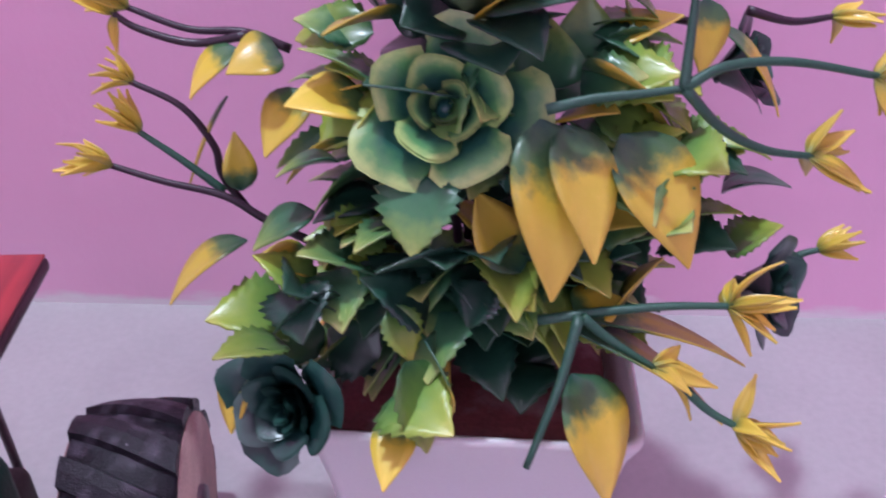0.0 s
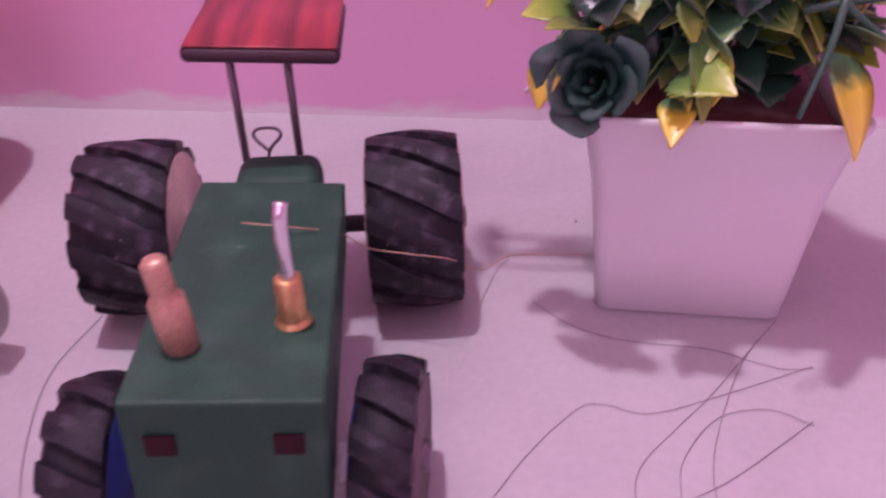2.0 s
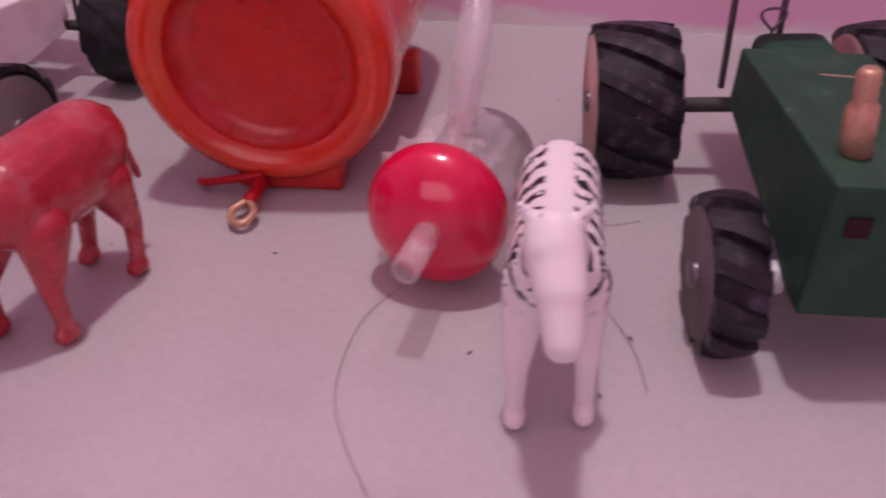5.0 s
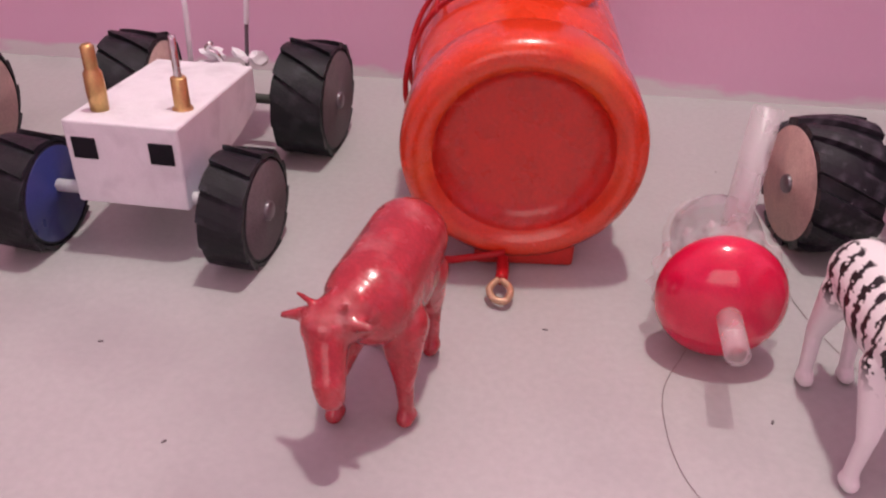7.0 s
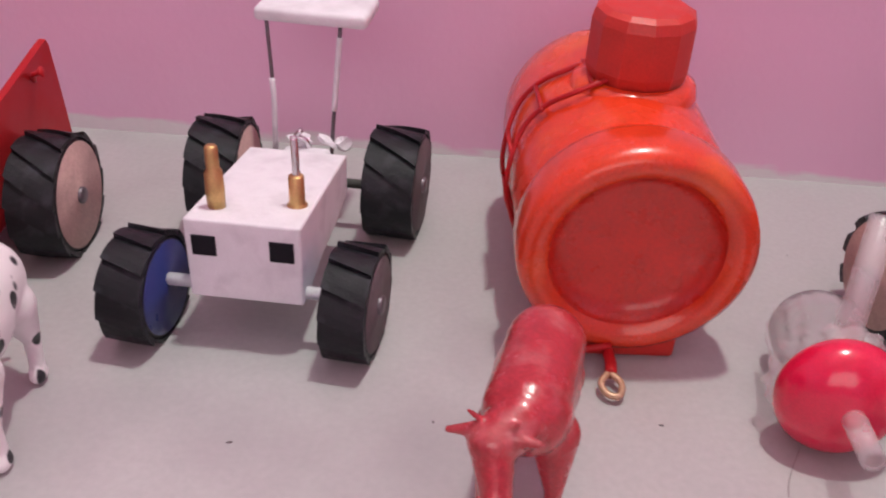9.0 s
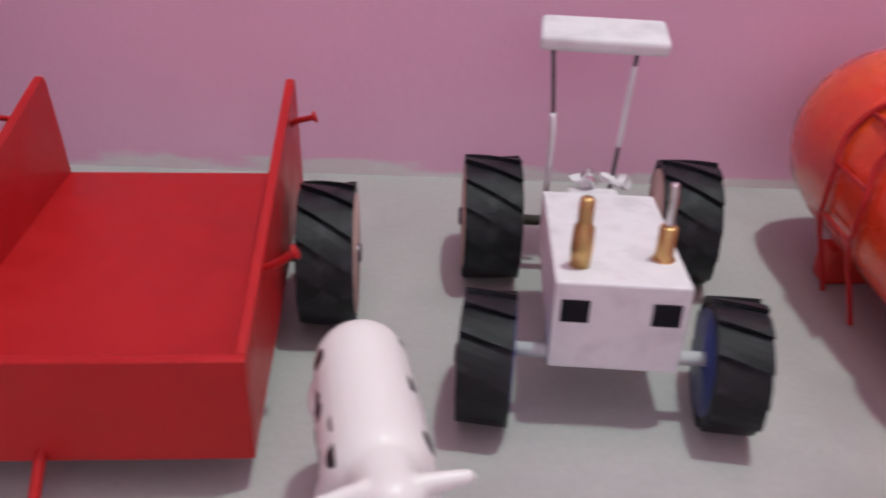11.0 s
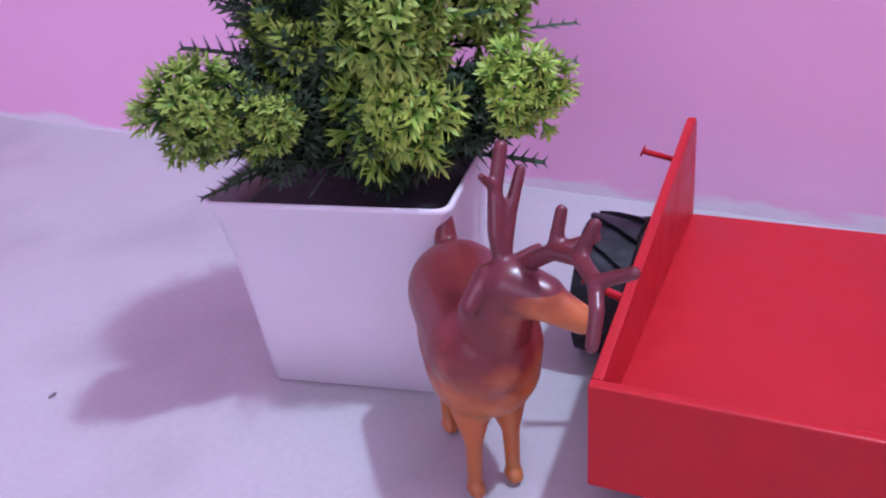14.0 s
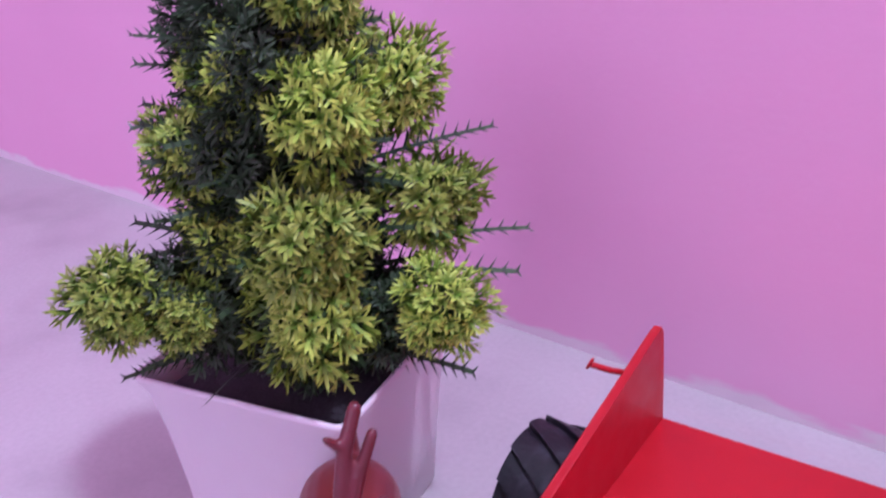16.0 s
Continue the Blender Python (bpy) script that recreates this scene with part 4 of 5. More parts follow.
def leaf_mesh(name, length, width, material, curl=0.3, fold=0.25, toothed=0, long_tip=0.0, twist=0.0, thick=0.0005):
    """A leaf along +y, arched by curl and folded along the midrib, with optional toothed edge."""
    bm = bmesh.new()
    uv = bm.loops.layers.uv.new("along")
    n = 10 if not toothed else 16
    rows = []
    for i in range(n + 1):
        u = i / n
        shape = math.sin(math.pi * min(u ** (0.75 + long_tip), 1)) ** 0.9 * (1 - 0.25 * u)
        wdt = max(width * 0.5 * shape, 0.0003)
        if toothed and 0 < i < n:
            wdt *= 1.12 if i % 2 else 0.92
        a = curl * u
        y = length * (math.sin(a) / curl * 1.0 if abs(curl) > 1e-3 else u)
        zz = -length * ((1 - math.cos(a)) / curl if abs(curl) > 1e-3 else 0)
        tw = twist * u
        row = []
        for k in (-1, -0.5, 0, 0.5, 1):
            x = k * wdt
            z2 = zz + abs(k) * wdt * fold
            row.append(Vector((x * math.cos(tw) - (z2 - zz) * math.sin(tw), y, zz + x * math.sin(tw) + (z2 - zz) * math.cos(tw))))
        rows.append(row)
    top = [[bm.verts.new(v) for v in r] for r in rows]
    low = [[bm.verts.new(v - Vector((0, 0, thick))) for v in r] for r in rows]
    faces = []
    for i in range(n):
        for k in range(4):
            faces.append((bm.faces.new((top[i][k], top[i][k + 1], top[i + 1][k + 1], top[i + 1][k])), i))
            faces.append((bm.faces.new((low[i][k], low[i + 1][k], low[i + 1][k + 1], low[i][k + 1])), i))
        for k in (0, 4):
            faces.append((bm.faces.new((top[i][k], top[i + 1][k], low[i + 1][k], low[i][k])), i))
    where = {}
    for i in range(n + 1):
        for k in range(5):
            where[top[i][k]] = where[low[i][k]] = (k / 4, i / n)
    for f, _ in faces:
        for lp in f.loops:
            lp[uv].uv = where[lp.vert]
    return mesh_of(name, bm, material)


def aim(base, tip, roll=0.0):
    """A pose at base whose +y points to tip, face up as far as it can be."""
    y = (Vector(tip) - Vector(base)).normalized()
    x = y.cross(Vector((0, 0, 1)))
    x = x.normalized() if x.length > 1e-4 else Vector((1, 0, 0))
    zz = x.cross(y)
    m = Matrix((x, y, zz)).transposed().to_4x4()
    return Matrix.Translation(base) @ m @ Matrix.Rotation(radians(roll), 4, "Y")


ROSE_AT = Vector((-0.0062, -0.0107, 0.1545))


def leaf(parent, base, tip, width, material, name="leaf", curl=0.5, roll=0.0, toothed=0, fold=0.25, twist=0.0, long_tip=0.0):
    if name == "leaf" and (Vector(tip) - ROSE_AT).length < 0.021 and material is not LEAF_GREEN:
        return None
    length = (Vector(tip) - Vector(base)).length * (1 + curl * curl / 16)
    me = leaf_mesh(name, length, width * 1.45, material, curl, fold, toothed, long_tip, twist)
    m = aim(base, tip, roll) @ Matrix.Rotation(curl * 0.5, 4, "X")
    return part(name, me, material, parent, m=m)


def petal_mesh(size, u, material):
    """One petal as a patch of a cup: steep and tight in the middle (u = 0), open with a rolled rim outside (u = 1)."""
    bm = bmesh.new()
    uv = bm.loops.layers.uv.new("along")
    rows, n, half = [], 8, 1.25 - 0.50 * u
    length, wave = size * (0.50 + 0.62 * u), random.uniform(0, 6)
    for k in range(9):
        w = k / 4 - 1
        r, z, row = size * (0.05 + 0.10 * u), -size * 0.16 * u, []
        reach = length * (1 - 0.20 * w * w - 0.04 * math.sin(5 * w + wave))
        for q in range(n + 1):
            v = q / n
            tilt = radians(4 + 60 * u * (0.55 + 0.45 * v) + (14 + 34 * u) * v ** 4 - 10 * (1 - u) * v)
            a = half * w * (0.62 + 0.38 * math.sin(math.pi * min(v, 0.85)))
            row.append((Vector((r * math.cos(a), r * math.sin(a), z)), max(v ** 1.6, 0.96 * abs(w) ** 5 * v)))
            r += math.sin(tilt) * reach / n
            z += math.cos(tilt) * reach / n
        rows.append(row)
    for lift in (0.0, 0.0007):
        vs = [[(bm.verts.new(p + Vector((p.x, p.y, 0)).normalized() * lift), t) for p, t in row] for row in rows]
        for a, b in zip(vs, vs[1:]):
            for q in range(n):
                four = (a[q], b[q], b[q + 1], a[q + 1])
                f = bm.faces.new([v for v, _ in four])
                for lp, (_, t) in zip(f.loops, four):
                    lp[uv].uv = (0.5, t)
    return mesh_of("petal", bm, material)


def rose(parent, centre, facing, size, material, label, petals=14):
    """A rosette: cupped petals in a spiral, tight and upright in the middle, open at the rim."""
    f = Vector(facing).normalized()
    m = Matrix.Translation(centre) @ f.to_track_quat("Z", "Y").to_matrix().to_4x4()
    core = part("rose", lathe([(0, size * 0.34), (size * 0.09, size * 0.30), (size * 0.12, size * 0.1), (size * 0.14, -size * 0.25), (0, -size * 0.3)], 12), material, parent, label, m)
    for i in range(petals):
        u = i / (petals - 1)
        part("petal", petal_mesh(size, u, material), material, core, m=Matrix.Rotation(i * 2.399 + random.uniform(-0.12, 0.12), 4, "Z"))
    return core


def floret(parent, stem_points, spread, count=7, size=0.013, stem=None):
    """A stalk that ends in a burst of small yellow tongues."""
    s = part("stalk", rod(stem_points, 0.0013, 7, end=0.0008), stem or STEM, parent, "curved plastic stalk with yellow florets")
    tip, before = Vector(stem_points[-1]), Vector(stem_points[-2])
    d = (tip - before).normalized()
    for i in range(count + 3 if count else 0):
        v = (d + spread * Vector((random.uniform(-1, 1), random.uniform(-1, 1), random.uniform(-1, 1)))).normalized()
        leaf(s, tip - d * 0.001, tip + v * size * random.uniform(0.7, 1.15), size * 0.23, FLOWER, "floret", random.uniform(-0.4, 0.8), random.uniform(-60, 60), 0, 0.5)
    return s


P1 = thing("potted_plant", "artificial green roses and yellow leaves in a white pot", "potted plant", pose(0.1215, -0.1265, 0, 0, 0, -1.5))
o1 = P1.matrix_basis.inverted()


def at_p1(x, y, zz):
    return tuple(o1 @ Vector((x, y, zz)))


square_pot(P1, 0.066, 0.088, 0.0825)
part("foam", block(0.074, 0.074, 0.012, 0.004, pose(0, 0, 0.0715), segs=2), FOAM, P1, "dark red foam filling in the pot")
for k in range(7):
    a = k * 0.9
    part("stem", rod([(0.006 * math.cos(a), 0.006 * math.sin(a), 0.07), (0.012 * math.cos(a), 0.012 * math.sin(a), 0.10), (0.022 * math.cos(a), 0.022 * math.sin(a), 0.15)], 0.0018, 7, end=0.001), STEM_DARK, P1, "dark plastic stem")
rose(P1, at_p1(0.1150, -0.1370, 0.1545), (0.02, -0.86, 0.50), 0.0240, PETAL, "large pale green rose with lime edges", 14)
rose(P1, at_p1(0.0810, -0.1720, 0.0960), (-0.30, -0.85, 0.30), 0.0175, PETAL_DARK, "dark blue-green rose hanging over the pot's lip", 18)
rose(P1, at_p1(0.1935, -0.1350, 0.1060), (0.75, -0.55, 0.2), 0.0165, PETAL_DARK, "dark blue-green rose at the plant's edge")
rose(P1, at_p1(0.1280, -0.0900, 0.2150), (0.0, -0.5, 0.85), 0.0200, PETAL, "pale green rose near the plant's top")
rose(P1, at_p1(0.1900, -0.0950, 0.1500), (0.8, -0.3, 0.4), 0.0165, PETAL_DARK, "dark blue-green rose half hidden by leaves")
leaf(P1, at_p1(0.1040, -0.1700, 0.0970), at_p1(0.1180, -0.1850, 0.0980), 0.015, LEAF_LIME, "leaf", 0.5, 25, 1)
leaf(P1, at_p1(0.1050, -0.1720, 0.0910), at_p1(0.1020, -0.1880, 0.0830), 0.0085, LEAF_YELLOW, "leaf", 0.4, 0, 0)
leaf(P1, at_p1(0.0680, -0.1700, 0.1020), at_p1(0.0640, -0.1760, 0.0880), 0.0095, LEAF_YELLOW, "leaf", 0.5, 10, 0)
leaf(P1, at_p1(0.0780, -0.1680, 0.1090), at_p1(0.0650, -0.1800, 0.1140), 0.01, LEAF_LIME, "leaf", 0.4, 0, 1)
leaf(P1, at_p1(0.1362, -0.1500, 0.1586), at_p1(0.1396, -0.1660, 0.1217), 0.0165, LEAF_YELLOW, "leaf", 0.7, -13, 0)
leaf(P1, at_p1(0.1417, -0.1500, 0.1573), at_p1(0.1484, -0.1660, 0.1317), 0.0125, LEAF_YELLOW, "leaf", 0.5, -6, 0)
leaf(P1, at_p1(0.1546, -0.1450, 0.1530), at_p1(0.1709, -0.1580, 0.1259), 0.0170, LEAF_YELLOW, "leaf", 0.6, 15, 0)
leaf(P1, at_p1(0.1327, -0.1600, 0.1250), at_p1(0.1223, -0.1520, 0.1416), 0.0145, LEAF_YELLOW, "leaf", -0.5, 1, 0)
leaf(P1, at_p1(0.1289, -0.1500, 0.1262), at_p1(0.1151, -0.1400, 0.1334), 0.0120, LEAF_YELLOW, "leaf", 0.3, 13, 0)
leaf(P1, at_p1(0.1468, -0.1550, 0.1087), at_p1(0.1578, -0.1500, 0.1120), 0.0120, LEAF_YELLOW, "leaf", 0.3, 4, 0)
leaf(P1, at_p1(0.1563, -0.1500, 0.1051), at_p1(0.1665, -0.1500, 0.1236), 0.0120, LEAF_YELLOW, "leaf", 0.3, -18, 0)
leaf(P1, at_p1(0.1445, -0.1720, 0.1056), at_p1(0.1534, -0.1860, 0.0791), 0.0165, LEAF_YELLOW, "leaf", 0.5, -16, 0)
leaf(P1, at_p1(0.1475, -0.1600, 0.1125), at_p1(0.1888, -0.1550, 0.0957), 0.0120, LEAF_YELLOW, "leaf", 0.4, -13, 0)
leaf(P1, at_p1(0.1458, -0.1650, 0.1123), at_p1(0.1829, -0.1650, 0.0853), 0.0135, LEAF_YELLOW, "leaf", 0.4, -12, 0)
leaf(P1, at_p1(0.0723, -0.1180, 0.1615), at_p1(0.0593, -0.1240, 0.1594), 0.0135, LEAF_YELLOW, "leaf", 0.8, -20, 0)
leaf(P1, at_p1(0.0787, -0.1220, 0.1542), at_p1(0.0684, -0.1320, 0.1404), 0.0120, LEAF_YELLOW, "leaf", 0.5, -8, 0)
leaf(P1, at_p1(0.0602, -0.1150, 0.1627), at_p1(0.0473, -0.1200, 0.1511), 0.0090, LEAF_YELLOW, "leaf", 0.8, -16, 0)
leaf(P1, at_p1(0.0552, -0.1150, 0.1498), at_p1(0.0433, -0.1220, 0.1268), 0.0040, LEAF_YELLOW, "leaf", 0.2, 14, 0)
leaf(P1, at_p1(0.0649, -0.1450, 0.1237), at_p1(0.0474, -0.1570, 0.1122), 0.0110, LEAF_YELLOW, "leaf", 0.8, 10, 0)
leaf(P1, at_p1(0.0588, -0.1250, 0.1269), at_p1(0.0582, -0.1220, 0.1426), 0.0070, LEAF_YELLOW, "leaf", 0.2, 15, 0)
leaf(P1, at_p1(0.1820, -0.1100, 0.1670), at_p1(0.1999, -0.1120, 0.1441), 0.0080, LEAF_YELLOW, "leaf", 0.6, 9, 0)
leaf(P1, at_p1(0.1764, -0.1150, 0.1754), at_p1(0.1766, -0.1200, 0.1578), 0.0090, LEAF_YELLOW, "leaf", 0.3, -19, 0)
leaf(P1, at_p1(0.1007, -0.1350, 0.1539), at_p1(0.0817, -0.1380, 0.1701), 0.0160, LEAF_GREEN, "leaf", 0.9, 9, 1)
leaf(P1, at_p1(0.1122, -0.1520, 0.1451), at_p1(0.1082, -0.1630, 0.1305), 0.0165, LEAF_GREEN, "leaf", 0.8, 11, 1)
leaf(P1, at_p1(0.0835, -0.1480, 0.1337), at_p1(0.0697, -0.1560, 0.1275), 0.0110, LEAF_GREEN, "leaf", 0.4, 2, 0)
leaf(P1, at_p1(0.0895, -0.1450, 0.1456), at_p1(0.0758, -0.1500, 0.1438), 0.0130, LEAF_GREEN, "leaf", 0.6, 17, 0)
leaf(P1, at_p1(0.0763, -0.1550, 0.1071), at_p1(0.0582, -0.1630, 0.1119), 0.0165, LEAF_LIME, "leaf", 0.8, -16, 1)
leaf(P1, at_p1(0.0962, -0.1500, 0.1192), at_p1(0.0813, -0.1600, 0.1288), 0.0150, LEAF_GREEN, "leaf", 0.6, -5, 1)
leaf(P1, at_p1(0.0818, -0.1480, 0.1176), at_p1(0.0693, -0.1540, 0.1238), 0.0100, LEAF_YELLOW, "leaf", 0.6, -13, 0)
leaf(P1, at_p1(0.1033, -0.1650, 0.1186), at_p1(0.1078, -0.1700, 0.1062), 0.0080, LEAF_LIME, "leaf", 0.2, 2, 1)
leaf(P1, at_p1(0.1067, -0.1720, 0.1079), at_p1(0.1116, -0.1780, 0.0854), 0.0135, LEAF_LIME, "leaf", 0.4, -16, 1)
leaf(P1, at_p1(0.1111, -0.1680, 0.1113), at_p1(0.1158, -0.1680, 0.0868), 0.0150, LEAF_YELLOW, "leaf", 0.5, -7, 0)
leaf(P1, at_p1(0.1082, -0.1720, 0.0976), at_p1(0.1034, -0.1770, 0.0767), 0.0070, LEAF_YELLOW, "leaf", 0.4, 13, 0)
leaf(P1, at_p1(0.1251, -0.1600, 0.1218), at_p1(0.1207, -0.1650, 0.1125), 0.0120, LEAF_DARK, "leaf", 0.4, 7, 1)
leaf(P1, at_p1(0.1660, -0.1400, 0.1362), at_p1(0.1795, -0.1380, 0.1441), 0.0160, LEAF_LIME, "leaf", 0.6, 1, 1)
leaf(P1, at_p1(0.1759, -0.1300, 0.1446), at_p1(0.1939, -0.1300, 0.1402), 0.0140, LEAF_LIME, "leaf", 0.6, -5, 1)
leaf(P1, at_p1(0.1709, -0.1400, 0.1285), at_p1(0.1859, -0.1420, 0.1314), 0.0130, LEAF_LIME, "leaf", 0.5, -15, 1)
leaf(P1, at_p1(0.1848, -0.1250, 0.1281), at_p1(0.2008, -0.1280, 0.1315), 0.0190, LEAF_DARK, "leaf", 0.8, -15, 0)
leaf(P1, at_p1(0.1843, -0.1400, 0.1190), at_p1(0.1963, -0.1400, 0.1272), 0.0140, LEAF_LIME, "leaf", 0.5, -4, 1)
leaf(P1, at_p1(0.1366, -0.1250, 0.1555), at_p1(0.1394, -0.1200, 0.1718), 0.0170, LEAF_GREEN, "leaf", -0.4, 10, 0)
leaf(P1, at_p1(0.1477, -0.1200, 0.1564), at_p1(0.1480, -0.1150, 0.1769), 0.0140, LEAF_GREEN, "leaf", 0.3, 9, 0)
leaf(P1, at_p1(0.1271, -0.1100, 0.1494), at_p1(0.1310, -0.1050, 0.1728), 0.0200, LEAF_DARK, "leaf", 0.3, 16, 0)
leaf(P1, at_p1(0.1594, -0.1100, 0.1599), at_p1(0.1581, -0.1100, 0.1740), 0.0140, LEAF_GREEN, "leaf", 0.4, -7, 0)
leaf(P1, at_p1(0.1244, -0.1300, 0.1603), at_p1(0.1315, -0.1350, 0.1623), 0.0120, LEAF_LIME, "leaf", 0.4, 13, 1)
leaf(P1, at_p1(0.1232, -0.1350, 0.1482), at_p1(0.1284, -0.1400, 0.1534), 0.0100, LEAF_LIME, "leaf", 0.4, 5, 1)
leaf(P1, at_p1(0.0911, -0.1100, 0.1631), at_p1(0.0744, -0.1100, 0.1689), 0.0140, LEAF_GREEN, "leaf", 0.6, -15, 1)
leaf(P1, at_p1(0.1086, -0.1100, 0.1688), at_p1(0.1212, -0.1100, 0.1701), 0.0120, LEAF_LIME, "leaf", 0.4, 6, 0)
leaf(P1, at_p1(0.1637, -0.1300, 0.1461), at_p1(0.1583, -0.1300, 0.1468), 0.0100, LEAF_LIME, "leaf", 0.4, 15, 1)
floret(P1, [at_p1(0.0838, -0.1300, 0.1109), at_p1(0.0667, -0.1300, 0.1204), at_p1(0.0558, -0.1300, 0.1279), at_p1(0.0401, -0.1300, 0.1320), at_p1(0.0262, -0.1300, 0.1367)], 0.9, 7, 0.012, STEM_DARK)
floret(P1, [at_p1(0.0578, -0.1200, 0.1188), at_p1(0.0524, -0.1200, 0.1293), at_p1(0.0515, -0.1200, 0.1376), at_p1(0.0446, -0.1200, 0.1488), at_p1(0.0320, -0.1200, 0.1557)], 0.9, 5, 0.010, STEM_DARK)
floret(P1, [at_p1(0.0531, -0.1220, 0.1252), at_p1(0.0438, -0.1220, 0.1336), at_p1(0.0321, -0.1220, 0.1430)], 0.8, 6, 0.011, STEM)
floret(P1, [at_p1(0.0726, -0.1100, 0.1609), at_p1(0.0608, -0.1100, 0.1654), at_p1(0.0462, -0.1100, 0.1662), at_p1(0.0305, -0.1100, 0.1721)], 0.9, 7, 0.013, STEM_DARK)
floret(P1, [at_p1(0.0628, -0.1120, 0.1653), at_p1(0.0477, -0.1120, 0.1631), at_p1(0.0338, -0.1120, 0.1669), at_p1(0.0275, -0.1120, 0.1713)], 0.9, 5, 0.012, STEM_DARK)
floret(P1, [at_p1(0.1370, -0.1550, 0.1628), at_p1(0.1466, -0.1550, 0.1653), at_p1(0.1568, -0.1550, 0.1665), at_p1(0.1650, -0.1550, 0.1677)], 0.2, 0, 0.010, STEM)
floret(P1, [at_p1(0.1650, -0.1550, 0.1677), at_p1(0.1736, -0.1517, 0.1712), at_p1(0.1879, -0.1483, 0.1711), at_p1(0.2081, -0.1450, 0.1668)], 0.8, 6, 0.012, STEM)
floret(P1, [at_p1(0.1650, -0.1550, 0.1677), at_p1(0.1746, -0.1517, 0.1576), at_p1(0.1859, -0.1483, 0.1510), at_p1(0.1977, -0.1450, 0.1480)], 0.8, 9, 0.014, STEM)
floret(P1, [at_p1(0.1650, -0.1550, 0.1677), at_p1(0.1655, -0.1525, 0.1762), at_p1(0.1660, -0.1500, 0.1877)], 0.5, 3, 0.010, STEM)
floret(P1, [at_p1(0.1367, -0.1650, 0.1153), at_p1(0.1517, -0.1650, 0.1181), at_p1(0.1665, -0.1650, 0.1200), at_p1(0.1799, -0.1650, 0.1203)], 0.9, 9, 0.014, STEM)
floret(P1, [at_p1(0.1464, -0.1680, 0.1187), at_p1(0.1530, -0.1690, 0.1132), at_p1(0.1636, -0.1700, 0.1061)], 0.8, 7, 0.014, STEM)
floret(P1, [at_p1(0.1675, -0.1700, 0.1046), at_p1(0.1757, -0.1725, 0.0968), at_p1(0.1833, -0.1750, 0.0933)], 0.9, 8, 0.013, STEM)
floret(P1, [at_p1(0.1453, -0.1720, 0.1217), at_p1(0.1412, -0.1810, 0.1102), at_p1(0.1342, -0.1900, 0.0937)], 0.1, 0, 0.010, STEM)
floret(P1, [at_p1(0.1640, -0.1100, 0.1699), at_p1(0.1736, -0.1100, 0.1684), at_p1(0.1836, -0.1100, 0.1656)], 0.3, 0, 0.010, STEM_DARK)
floret(P1, [at_p1(0.1880, -0.1100, 0.1711), at_p1(0.1992, -0.1100, 0.1683), at_p1(0.2096, -0.1100, 0.1696)], 0.8, 5, 0.012, STEM_DARK)
floret(P1, [at_p1(0.2018, -0.1250, 0.1041), at_p1(0.2081, -0.1250, 0.1096), at_p1(0.2135, -0.1250, 0.1115)], 0.9, 5, 0.010, STEM)
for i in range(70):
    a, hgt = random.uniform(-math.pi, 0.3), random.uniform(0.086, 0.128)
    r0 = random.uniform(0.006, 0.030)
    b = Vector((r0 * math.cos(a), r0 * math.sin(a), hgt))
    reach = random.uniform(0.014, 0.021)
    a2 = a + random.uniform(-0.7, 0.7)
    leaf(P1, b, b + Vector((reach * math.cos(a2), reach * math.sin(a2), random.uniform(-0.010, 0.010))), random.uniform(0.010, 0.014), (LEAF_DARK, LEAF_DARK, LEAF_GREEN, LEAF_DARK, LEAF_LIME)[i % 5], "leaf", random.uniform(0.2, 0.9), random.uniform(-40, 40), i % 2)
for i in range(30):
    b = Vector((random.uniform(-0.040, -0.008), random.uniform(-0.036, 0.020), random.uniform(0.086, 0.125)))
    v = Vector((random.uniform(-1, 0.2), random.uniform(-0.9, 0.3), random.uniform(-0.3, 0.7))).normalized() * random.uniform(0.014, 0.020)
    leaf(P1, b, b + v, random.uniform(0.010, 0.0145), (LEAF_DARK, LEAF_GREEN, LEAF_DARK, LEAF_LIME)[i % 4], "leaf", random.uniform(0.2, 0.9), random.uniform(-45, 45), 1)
for i in range(34):
    b = Vector((random.uniform(0.020, 0.050), random.uniform(-0.020, 0.012), random.uniform(0.090, 0.160)))
    v = Vector((random.uniform(0.3, 1), random.uniform(-0.9, 0.1), random.uniform(-0.5, 0.6))).normalized() * random.uniform(0.014, 0.021)
    leaf(P1, b, b + v, random.uniform(0.010, 0.0145), (LEAF_LIME, LEAF_DARK, LEAF_LIME, LEAF_GREEN)[i % 4], "leaf", random.uniform(0.2, 0.9), random.uniform(-45, 45), 1)
